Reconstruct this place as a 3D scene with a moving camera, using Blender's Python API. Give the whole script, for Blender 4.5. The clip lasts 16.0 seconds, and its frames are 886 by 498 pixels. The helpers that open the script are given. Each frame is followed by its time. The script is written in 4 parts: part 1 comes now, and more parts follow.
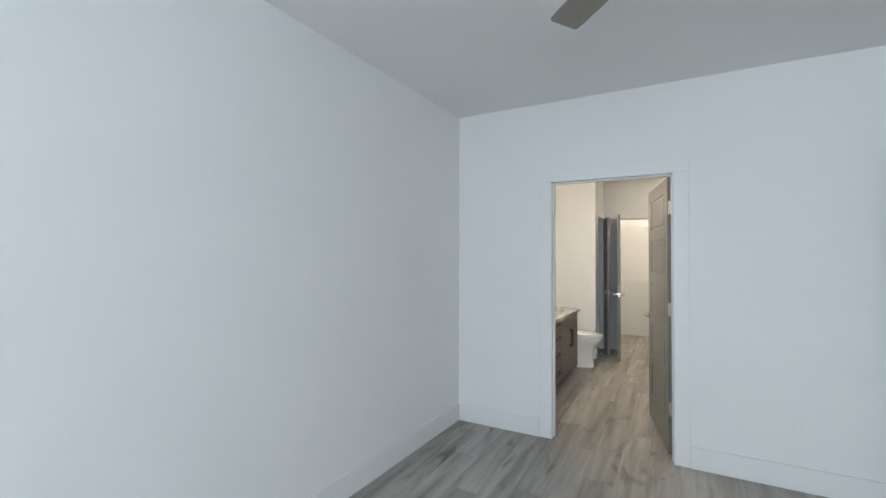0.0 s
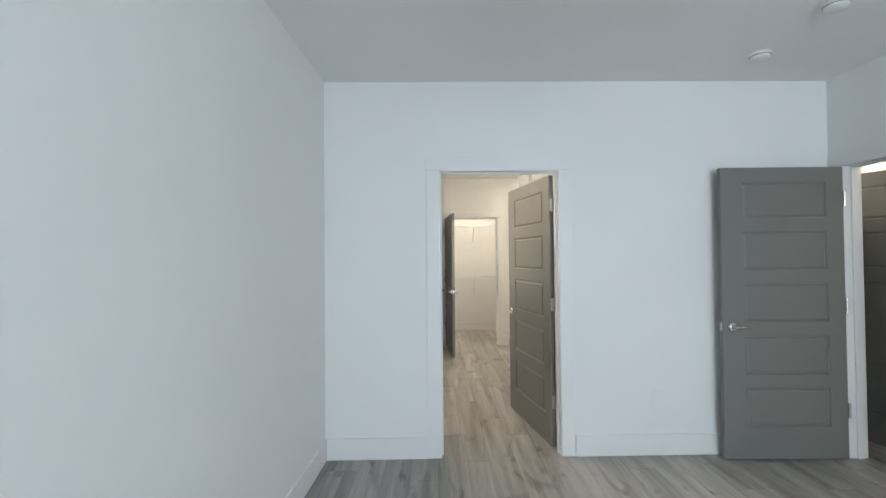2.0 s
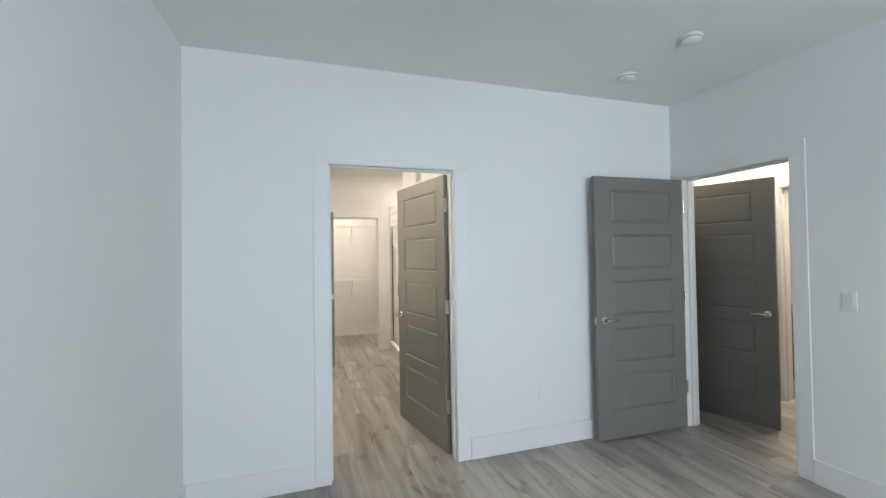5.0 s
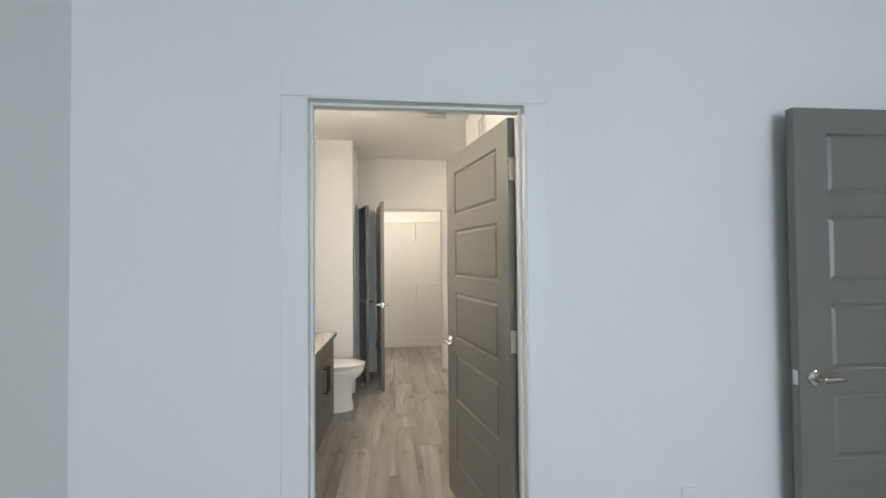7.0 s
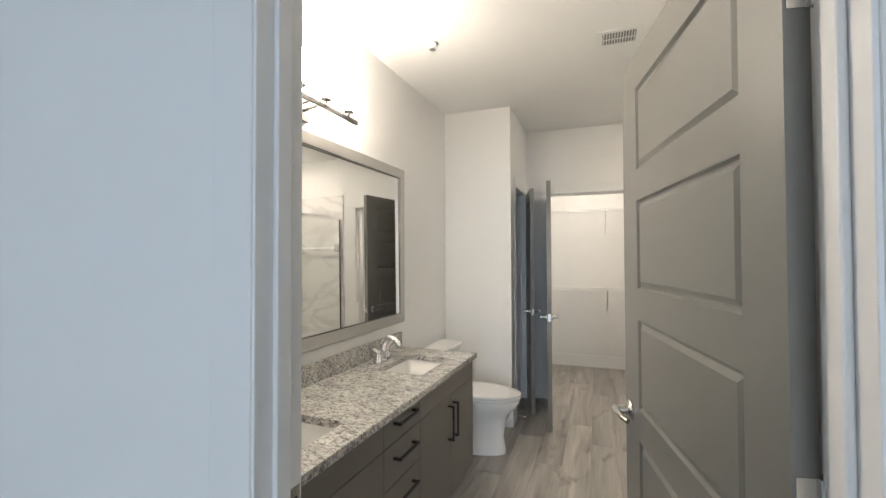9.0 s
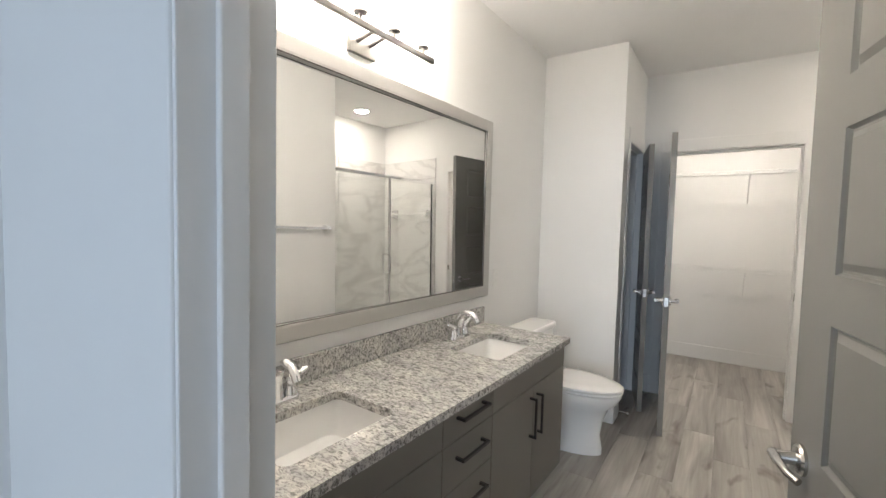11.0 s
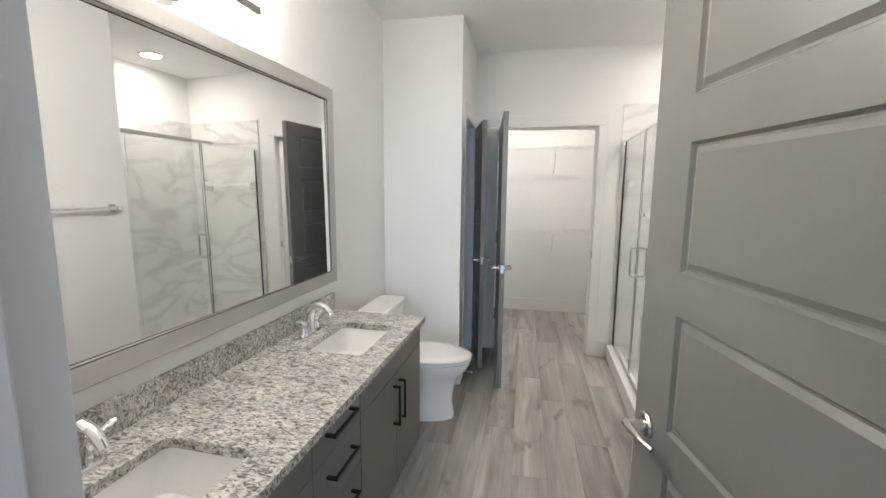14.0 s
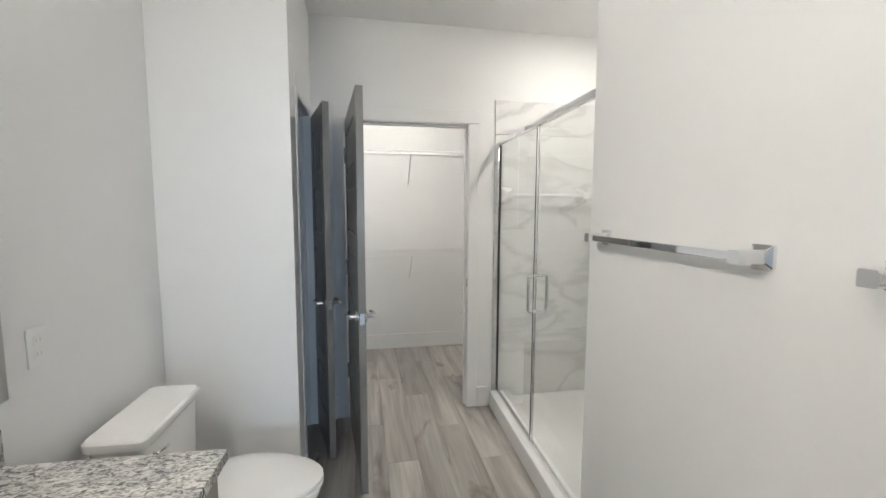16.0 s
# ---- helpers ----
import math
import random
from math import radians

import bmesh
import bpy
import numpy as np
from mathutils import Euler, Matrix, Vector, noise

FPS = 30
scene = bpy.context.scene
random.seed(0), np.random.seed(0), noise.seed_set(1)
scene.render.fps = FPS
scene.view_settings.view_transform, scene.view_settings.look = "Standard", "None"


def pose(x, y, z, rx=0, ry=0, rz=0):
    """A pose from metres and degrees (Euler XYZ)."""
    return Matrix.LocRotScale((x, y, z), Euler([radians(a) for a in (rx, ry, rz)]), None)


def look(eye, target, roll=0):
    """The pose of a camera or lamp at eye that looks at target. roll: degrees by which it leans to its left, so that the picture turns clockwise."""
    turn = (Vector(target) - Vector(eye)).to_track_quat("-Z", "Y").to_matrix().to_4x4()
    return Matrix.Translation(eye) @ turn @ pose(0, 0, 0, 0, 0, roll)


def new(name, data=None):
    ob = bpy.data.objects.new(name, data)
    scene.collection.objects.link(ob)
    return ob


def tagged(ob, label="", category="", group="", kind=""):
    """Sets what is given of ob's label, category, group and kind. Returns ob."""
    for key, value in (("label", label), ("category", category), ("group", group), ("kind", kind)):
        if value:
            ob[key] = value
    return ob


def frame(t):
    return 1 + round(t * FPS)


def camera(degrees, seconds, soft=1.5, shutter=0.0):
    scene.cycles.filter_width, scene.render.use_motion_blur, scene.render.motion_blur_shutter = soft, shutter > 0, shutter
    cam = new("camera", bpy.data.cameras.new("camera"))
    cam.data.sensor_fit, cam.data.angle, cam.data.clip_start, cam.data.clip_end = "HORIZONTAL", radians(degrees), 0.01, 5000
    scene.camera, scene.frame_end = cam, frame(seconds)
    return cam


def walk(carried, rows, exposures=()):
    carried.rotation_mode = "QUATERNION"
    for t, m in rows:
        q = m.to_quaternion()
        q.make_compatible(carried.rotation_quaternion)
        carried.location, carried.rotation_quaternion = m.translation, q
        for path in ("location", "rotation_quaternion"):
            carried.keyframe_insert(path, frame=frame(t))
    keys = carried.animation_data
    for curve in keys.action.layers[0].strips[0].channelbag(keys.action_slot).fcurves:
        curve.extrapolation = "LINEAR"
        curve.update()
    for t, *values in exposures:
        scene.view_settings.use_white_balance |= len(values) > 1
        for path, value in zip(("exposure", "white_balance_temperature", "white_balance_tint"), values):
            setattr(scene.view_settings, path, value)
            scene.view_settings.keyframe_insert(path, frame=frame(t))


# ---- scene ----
cam = camera(93.0, 16.0)
PATH = [
    (0, (0.246, 0.199, 1.452), (-0.709, 1.955, 1.487), 0.2),
    (0.5, (-0.052, 0.262, 1.441), (-0.766, 2.13, 1.481), 0.2),
    (1, (-0.288, 0.342, 1.451), (-0.748, 2.289, 1.484), -0.2),
    (1.5, (-0.455, 0.451, 1.453), (-0.686, 2.437, 1.484), -0.4),
    (2, (-0.628, 0.563, 1.439), (-0.598, 2.563, 1.473), -0.5),
    (2.5, (-0.733, 0.589, 1.437), (-0.518, 2.577, 1.475), -0.6),
    (3, (-0.809, 0.529, 1.44), (-0.461, 2.498, 1.471), -0.7),
    (3.5, (-0.884, 0.418, 1.44), (-0.397, 2.358, 1.471), -0.8),
    (6, (-0.546, 1.336, 1.446), (0.097, 3.23, 1.479), -0.9),
    (6.5, (-0.404, 1.647, 1.433), (0.057, 3.593, 1.481), -0.4),
    (7, (-0.277, 1.933, 1.434), (-0.043, 3.919, 1.474), -0.5),
    (7.5, (-0.171, 2.219, 1.421), (-0.214, 4.218, 1.463), -0.3),
    (8, (-0.142, 2.53, 1.43), (-0.397, 4.514, 1.467), -0.1),
    (8.5, (-0.076, 2.786, 1.425), (-0.531, 4.733, 1.465), -0.1),
    (9, (-0.03, 2.994, 1.42), (-0.717, 4.872, 1.46), -0.2),
    (9.5, (-0.085, 3.217, 1.436), (-0.945, 5.023, 1.455), 0.3),
    (10, (-0.132, 3.357, 1.394), (-1.127, 5.092, 1.418), 0.4),
    (12.5, (0.004, 3.322, 1.412), (-1.146, 4.921, 1.063), 0.5),
    (13, (-0.032, 3.245, 1.478), (-0.992, 4.958, 1.101), 0.8),
    (13.5, (-0.129, 3.331, 1.49), (-0.788, 5.193, 1.173), 0.8),
    (14, (-0.24, 3.446, 1.489), (-0.62, 5.391, 1.216), 0.5),
    (14.5, (-0.342, 3.584, 1.498), (-0.414, 5.568, 1.259), 0.4),
    (15, (-0.34, 3.837, 1.478), (-0.202, 5.82, 1.263), 0.2),
    (15.5, (-0.327, 4.131, 1.467), (-0.077, 6.105, 1.265), 0.2),
    (16, (-0.385, 4.427, 1.474), (-0.013, 6.383, 1.279), 0.2),
]
# exposure and white balance drift as the camera leaves the daylit bedroom for the lamp-lit bathroom
EXPOSURES = [(0.0, 0.14, 6450, 10), (3.5, 0.32, 6400, 10), (7.0, 0.17, 6450, 10), (8.5, 0.11, 6280, 11), (10.0, 0.17, 5970, 12), (13.0, 0.22, 5900, 12), (14.5, 0.25, 5600, 10), (16.0, 0.13, 5540, 10)]
walk(cam, [(t, look(eye, target, roll)) for t, eye, target, roll in PATH], EXPOSURES)

# ---- light ----
world = bpy.data.worlds.new("sky")
scene.world = world
world.use_nodes = True
wn = world.node_tree
sky = wn.nodes.new("ShaderNodeTexSky")
sky.sky_type, sky.sun_disc, sky.sun_elevation, sky.sun_rotation = "NISHITA", False, radians(40), radians(20)
wn.nodes["Background"].inputs[1].default_value = 0.1
wn.links.new(sky.outputs[0], wn.nodes["Background"].inputs[0])
sun_data = bpy.data.lights.new("sun", "SUN")
sun_data.energy, sun_data.angle, sun_data.color = 2.5, radians(0.5), (1, 0.95, 0.88)
sun = new("sun", sun_data)
sun.matrix_world = look((0, 20, 17), (0, 0, 0))

DAY = 111.0        # window's sky light, watts
WARM = (1.0, 0.86, 0.68)
SHADE, DISC, CLOSET, HALL = 56.0, 225.0, 325.0, 340.0


def window_light(name, m, w, h, watts):
    data = bpy.data.lights.new(name, "AREA")
    data.shape, data.size, data.size_y, data.energy, data.color = "RECTANGLE", w, h, watts, (0.83, 0.95, 1.06)
    ob = new(name, data)
    ob.matrix_world = m
    return ob


window_light("window_light", pose(1.0, -2.84, 1.5, 90, 0, 0), 2.3, 1.75, DAY)


# ---- materials ----
def mat(name, base, rough=0.5, metal=0.0, bump=0.0, scale=60.0, vary=0.04, coat=0.0, spec=0.5):
    m = bpy.data.materials.new(name)
    m.use_nodes = True
    nt = m.node_tree
    b = nt.nodes["Principled BSDF"]
    b.inputs["Roughness"].default_value, b.inputs["Metallic"].default_value = rough, metal
    b.inputs["Coat Weight"].default_value = coat
    b.inputs["Specular IOR Level"].default_value = spec
    co = nt.nodes.new("ShaderNodeTexCoord")
    geo = nt.nodes.new("ShaderNodeNewGeometry")
    if vary:
        n = nt.nodes.new("ShaderNodeTexNoise")
        n.inputs["Scale"].default_value, n.inputs["Detail"].default_value = 1.7, 5
        nt.links.new(geo.outputs["Position"], n.inputs["Vector"])
        r = nt.nodes.new("ShaderNodeMapRange")
        r.inputs["From Min"].default_value, r.inputs["From Max"].default_value = 0.3, 0.7
        r.inputs["To Min"].default_value, r.inputs["To Max"].default_value = 1 - vary, 1 + vary
        nt.links.new(n.outputs["Fac"], r.inputs["Value"])
        mul = nt.nodes.new("ShaderNodeVectorMath")
        mul.operation = "MULTIPLY"
        mul.inputs[0].default_value = base
        nt.links.new(r.outputs[0], mul.inputs[1])
        nt.links.new(mul.outputs[0], b.inputs["Base Color"])
    else:
        b.inputs["Base Color"].default_value = (*base, 1)
    if bump:
        n2 = nt.nodes.new("ShaderNodeTexNoise")
        n2.inputs["Scale"].default_value, n2.inputs["Detail"].default_value = scale, 4
        nt.links.new(geo.outputs["Position"], n2.inputs["Vector"])
        bp = nt.nodes.new("ShaderNodeBump")
        bp.inputs["Strength"].default_value, bp.inputs["Distance"].default_value = bump, 0.002
        nt.links.new(n2.outputs["Fac"], bp.inputs["Height"])
        nt.links.new(bp.outputs[0], b.inputs["Normal"])
    return m


def ramp(nt, stops):
    r = nt.nodes.new("ShaderNodeValToRGB")
    e = r.color_ramp.elements
    while len(e) < len(stops):
        e.new(0.5)
    for el, (p, c) in zip(e, stops):
        el.position, el.color = p, (*c, 1)
    return r


def plank_material():
    m = bpy.data.materials.new("vinyl_plank")
    m.use_nodes = True
    nt = m.node_tree
    b = nt.nodes["Principled BSDF"]
    info = nt.nodes.new("ShaderNodeObjectInfo")
    geo = nt.nodes.new("ShaderNodeNewGeometry")
    off = nt.nodes.new("ShaderNodeVectorMath")
    off.operation = "SCALE"
    off.inputs[0].default_value = (37, 53, 11)
    nt.links.new(info.outputs["Random"], off.inputs["Scale"])
    add = nt.nodes.new("ShaderNodeVectorMath")
    nt.links.new(geo.outputs["Position"], add.inputs[0])
    nt.links.new(off.outputs[0], add.inputs[1])

    def grain(sx, sy, detail, dist):
        mp = nt.nodes.new("ShaderNodeMapping")
        mp.inputs["Scale"].default_value = (sx, sy, 1)
        nt.links.new(add.outputs[0], mp.inputs["Vector"])
        n = nt.nodes.new("ShaderNodeTexNoise")
        n.inputs["Scale"].default_value, n.inputs["Detail"].default_value, n.inputs["Distortion"].default_value = 1, detail, dist
        nt.links.new(mp.outputs[0], n.inputs["Vector"])
        return n
    broad, fine, knots = grain(9, 0.9, 5, 0.8), grain(70, 2.2, 5, 0.4), grain(8, 3.0, 2, 0.6)
    cr = ramp(nt, [(0.29, (0.215, 0.20, 0.18)), (0.45, (0.316, 0.297, 0.272)), (0.58, (0.385, 0.364, 0.336)), (0.72, (0.47, 0.449, 0.418))])
    nt.links.new(broad.outputs["Fac"], cr.inputs[0])
    fr = ramp(nt, [(0.3, (0.87, 0.865, 0.86)), (0.65, (1.05, 1.05, 1.05))])
    nt.links.new(fine.outputs["Fac"], fr.inputs[0])
    kr = ramp(nt, [(0.27, (0.55, 0.53, 0.50)), (0.39, (1, 1, 1))])
    nt.links.new(knots.outputs["Fac"], kr.inputs[0])
    tone = nt.nodes.new("ShaderNodeMapRange")
    tone.inputs["To Min"].default_value, tone.inputs["To Max"].default_value = 0.87, 1.13
    nt.links.new(info.outputs["Random"], tone.inputs["Value"])
    last = cr.outputs[0]
    for o in (fr.outputs[0], kr.outputs[0], tone.outputs[0]):
        mul = nt.nodes.new("ShaderNodeVectorMath")
        mul.operation = "MULTIPLY"
        nt.links.new(last, mul.inputs[0])
        nt.links.new(o, mul.inputs[1])
        last = mul.outputs[0]
    nt.links.new(last, b.inputs["Base Color"])
    b.inputs["Roughness"].default_value = 0.42
    bp = nt.nodes.new("ShaderNodeBump")
    bp.inputs["Strength"].default_value, bp.inputs["Distance"].default_value = 0.25, 0.001
    nt.links.new(fine.outputs["Fac"], bp.inputs["Height"])
    nt.links.new(bp.outputs[0], b.inputs["Normal"])
    return m


def granite_material():
    m = bpy.data.materials.new("granite")
    m.use_nodes = True
    nt = m.node_tree
    b = nt.nodes["Principled BSDF"]
    geo = nt.nodes.new("ShaderNodeNewGeometry")
    mp = nt.nodes.new("ShaderNodeMapping")
    mp.inputs["Rotation"].default_value = (0, 0, 0.6)
    mp.inputs["Scale"].default_value = (1.0, 1.9, 1.4)
    nt.links.new(geo.outputs["Position"], mp.inputs["Vector"])

    def nz(scale, detail, dist):
        n = nt.nodes.new("ShaderNodeTexNoise")
        n.inputs["Scale"].default_value, n.inputs["Detail"].default_value, n.inputs["Distortion"].default_value = scale, detail, dist
        nt.links.new(mp.outputs[0], n.inputs["Vector"])
        return n
    v = nt.nodes.new("ShaderNodeTexVoronoi")
    v.inputs["Scale"].default_value = 150
    nt.links.new(mp.outputs[0], v.inputs["Vector"])
    a = ramp(nt, [(0.33, (0.12, 0.117, 0.113)), (0.42, (0.29, 0.285, 0.275)), (0.50, (0.48, 0.473, 0.455)), (0.62, (0.66, 0.652, 0.63))])
    nt.links.new(nz(50, 5, 1.2).outputs["Fac"], a.inputs[0])
    sp = ramp(nt, [(0.0, (0.42, 0.41, 0.40)), (0.14, (0.72, 0.71, 0.70)), (0.3, (1, 1, 1))])
    nt.links.new(v.outputs["Color"], sp.inputs[0])
    cloud = ramp(nt, [(0.35, (0.75, 0.75, 0.76)), (0.65, (1.08, 1.07, 1.04))])
    nt.links.new(nz(9, 3, 0.4).outputs["Fac"], cloud.inputs[0])
    last = a.outputs[0]
    for o in (sp.outputs[0], cloud.outputs[0]):
        mul = nt.nodes.new("ShaderNodeVectorMath")
        mul.operation = "MULTIPLY"
        nt.links.new(last, mul.inputs[0])
        nt.links.new(o, mul.inputs[1])
        last = mul.outputs[0]
    nt.links.new(last, b.inputs["Base Color"])
    b.inputs["Roughness"].default_value = 0.12
    return m


def marble_material():
    m = bpy.data.materials.new("marble_tile")
    m.use_nodes = True
    nt = m.node_tree
    b = nt.nodes["Principled BSDF"]
    geo = nt.nodes.new("ShaderNodeNewGeometry")
    info = nt.nodes.new("ShaderNodeObjectInfo")
    off = nt.nodes.new("ShaderNodeVectorMath")
    off.operation = "SCALE"
    off.inputs[0].default_value = (13, 7, 29)
    nt.links.new(info.outputs["Random"], off.inputs["Scale"])
    add = nt.nodes.new("ShaderNodeVectorMath")
    nt.links.new(geo.outputs["Position"], add.inputs[0])
    nt.links.new(off.outputs[0], add.inputs[1])
    mp = nt.nodes.new("ShaderNodeMapping")
    mp.inputs["Rotation"].default_value = (0.7, 0.6, 0.4)
    mp.inputs["Scale"].default_value = (1.2, 1.2, 2.6)
    nt.links.new(add.outputs[0], mp.inputs["Vector"])
    n = nt.nodes.new("ShaderNodeTexNoise")
    n.inputs["Scale"].default_value, n.inputs["Detail"].default_value, n.inputs["Distortion"].default_value = 1.25, 7, 0.45
    nt.links.new(mp.outputs[0], n.inputs["Vector"])
    r = ramp(nt, [(0.0, (0.74, 0.735, 0.72)), (0.44, (0.755, 0.75, 0.735)), (0.497, (0.60, 0.595, 0.585)), (0.53, (0.74, 0.735, 0.72)), (1.0, (0.77, 0.765, 0.75))])
    nt.links.new(n.outputs["Fac"], r.inputs[0])
    nt.links.new(r.outputs[0], b.inputs["Base Color"])
    b.inputs["Roughness"].default_value = 0.18
    return m


def glass_material(name, rough=0.0, tint=(1, 1, 1)):
    m = bpy.data.materials.new(name)
    m.use_nodes = True
    b = m.node_tree.nodes["Principled BSDF"]
    b.inputs["Base Color"].default_value = (*tint, 1)
    b.inputs["Transmission Weight"].default_value, b.inputs["Roughness"].default_value, b.inputs["IOR"].default_value = 1, rough, 1.45
    return m


def lamp_material(name, strength, colour=WARM):
    m = bpy.data.materials.new(name)
    m.use_nodes = True
    b = m.node_tree.nodes["Principled BSDF"]
    b.inputs["Base Color"].default_value = (0.8, 0.8, 0.78, 1)
    b.inputs["Emission Color"].default_value, b.inputs["Emission Strength"].default_value = (*colour, 1), strength
    return m


WALL = mat("wall_paint", (0.80, 0.80, 0.79), 0.6, bump=0.12, scale=180, vary=0.012, spec=0.3)
CEIL = mat("ceiling_paint", (0.84, 0.84, 0.83), 0.8, bump=0.15, scale=140, vary=0.012, spec=0.2)
TRIM = mat("trim_paint", (0.79, 0.79, 0.78), 0.45, bump=0.03, scale=40, vary=0.012)
DOORP = mat("door_paint", (0.184, 0.180, 0.167), 0.32, bump=0.05, scale=220, vary=0.03)
CABINET = mat("cabinet_laminate", (0.135, 0.124, 0.108), 0.42, bump=0.05, scale=150, vary=0.04)
# darker than CABINET: the shade of the toe recess is in this colour
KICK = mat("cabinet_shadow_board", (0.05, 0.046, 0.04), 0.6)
NICKEL = mat("satin_nickel", (0.62, 0.60, 0.57), 0.24, 1.0, vary=0.03)
CHROME = mat("chrome", (0.86, 0.86, 0.87), 0.06, 1.0, vary=0)
BRONZE = mat("dark_pewter", (0.105, 0.10, 0.093), 0.4, 0.6, vary=0.05)
BLACK = mat("black_pull", (0.018, 0.017, 0.016), 0.35, 0.3, vary=0.05)
PEWTER = mat("brushed_pewter", (0.13, 0.125, 0.118), 0.4, 0.6, bump=0.05, scale=300, vary=0.05)
CERAMIC = mat("white_porcelain", (0.84, 0.835, 0.82), 0.08, vary=0.01, coat=0.5)
ACRYLIC = mat("white_acrylic", (0.80, 0.80, 0.79), 0.2, vary=0.01)
PLASTIC = mat("white_plastic", (0.80, 0.80, 0.78), 0.4, vary=0.01)
WIRE = mat("white_wire", (0.78, 0.78, 0.77), 0.4, vary=0.01)
SILVER = mat("mirror_frame_champagne", (0.56, 0.55, 0.53), 0.36, 0.75, bump=0.06, scale=260, vary=0.03)
DUCT = mat("grey_duct", (0.22, 0.22, 0.215), 0.7, vary=0)
SLOT = mat("socket_slot", (0.58, 0.58, 0.57), 0.6, vary=0)
DARK = mat("dark_slot", (0.03, 0.03, 0.03), 0.7, vary=0)
FANWOOD = mat("fan_blade_taupe", (0.27, 0.245, 0.215), 0.45, bump=0.05, scale=60, vary=0.06)
GROUT = mat("grout", (0.62, 0.61, 0.59), 0.8, vary=0.03)
GROUND = mat("grass_ground", (0.09, 0.11, 0.05), 0.9, bump=0.3, scale=8, vary=0.3)
SUB = mat("subfloor", (0.14, 0.125, 0.11), 0.8, vary=0.05)
MIRROR = mat("mirror_silver", (0.93, 0.935, 0.93), 0.0, 1.0, vary=0)
PLANK, GRANITE, MARBLE = plank_material(), granite_material(), marble_material()
GLASS = glass_material("clear_glass", 0.0, (0.97, 0.99, 0.98))
SHADE_GLOW = lamp_material("lit_opal_glass", SHADE)
DISC_GLOW = lamp_material("lit_lens", DISC)
CLOSET_GLOW = lamp_material("lit_closet_lens", CLOSET)
HALL_GLOW = lamp_material("lit_hall_lens", HALL)


# ---- building helpers ----
def smooth(me, angle=35):
    for p in me.polygons:
        p.use_smooth = True
    me.set_sharp_from_angle(angle=radians(angle))


def make(name, bm, material, rounded=False):
    me = bpy.data.meshes.new(name)
    bmesh.ops.recalc_face_normals(bm, faces=bm.faces)
    bm.to_mesh(me)
    bm.free()
    me.materials.append(material)
    if rounded:
        smooth(me)
    return me


def part(name, bm, material, parent=None, label="", rounded=False):
    ob = new(name, make(name, bm, material, rounded))
    if parent:
        ob.parent = parent
    return tagged(ob, label)


def root(name, m, label, category, group="", kind=""):
    ob = new(name)
    ob.empty_display_size = 0.1
    ob.matrix_world = m
    return tagged(ob, label, category, group, kind)


def box(x0, x1, y0, y1, z0, z1, bevel=0.0, bm=None, seg=2):
    one = bmesh.new()
    bmesh.ops.create_cube(one, size=1)
    for v in one.verts:
        v.co = ((x0 + x1) / 2 + v.co.x * (x1 - x0), (y0 + y1) / 2 + v.co.y * (y1 - y0), (z0 + z1) / 2 + v.co.z * (z1 - z0))
    if bevel:
        bmesh.ops.bevel(one, geom=list(one.edges), offset=bevel, segments=seg, affect="EDGES", profile=0.5)
    return join(bm, one)


def join(bm, one):
    if bm is None:
        return one
    me = bpy.data.meshes.new("tmp")
    one.to_mesh(me)
    one.free()
    bm.from_mesh(me)
    bpy.data.meshes.remove(me)
    return bm


def lathe(profile, m=None, steps=28, bm=None, sx=1.0, sy=1.0):
    """A turned shape about z from (radius, height) pairs, capped."""
    one = bmesh.new()
    rings = []
    for r, z in profile:
        rings.append([one.verts.new((sx * r * math.cos(2 * math.pi * i / steps), sy * r * math.sin(2 * math.pi * i / steps), z)) for i in range(steps)])
    for a, b in zip(rings, rings[1:]):
        for i in range(steps):
            one.faces.new((a[i], a[(i + 1) % steps], b[(i + 1) % steps], b[i]))
    one.faces.new(rings[0][::-1])
    one.faces.new(rings[-1])
    if m is not None:
        one.transform(m)
    return join(bm, one)


def tube(points, r, steps=12, bm=None, taper=None, closed=False):
    one = bmesh.new()
    pts = [Vector(p) for p in points]
    rings = []
    up = None
    n = len(pts)
    for i, p in enumerate(pts):
        if closed:
            d = (pts[(i + 1) % n] - pts[i - 1]).normalized()
        else:
            d = (pts[min(i + 1, n - 1)] - pts[max(i - 1, 0)]).normalized()
        if up is None:
            up = d.orthogonal().normalized()
        up = (up - d * up.dot(d)).normalized()
        s = d.cross(up)
        rr = taper[i] if taper else r
        rings.append([one.verts.new(p + rr * (math.cos(2 * math.pi * k / steps) * up + math.sin(2 * math.pi * k / steps) * s)) for k in range(steps)])
    pairs = list(zip(rings, rings[1:])) + ([(rings[-1], rings[0])] if closed else [])
    for a, b in pairs:
        for k in range(steps):
            one.faces.new((a[k], a[(k + 1) % steps], b[(k + 1) % steps], b[k]))
    if not closed:
        one.faces.new(rings[0][::-1])
        one.faces.new(rings[-1])
    return join(bm, one)


def loft(loops, bm=None, cap=True):
    """Skin through loops of equal length."""
    one = bmesh.new()
    rings = [[one.verts.new(p) for p in lp] for lp in loops]
    n = len(rings[0])
    for a, b in zip(rings, rings[1:]):
        for k in range(n):
            one.faces.new((a[k], a[(k + 1) % n], b[(k + 1) % n], b[k]))
    if cap:
        one.faces.new(rings[0][::-1])
        one.faces.new(rings[-1])
    return join(bm, one)


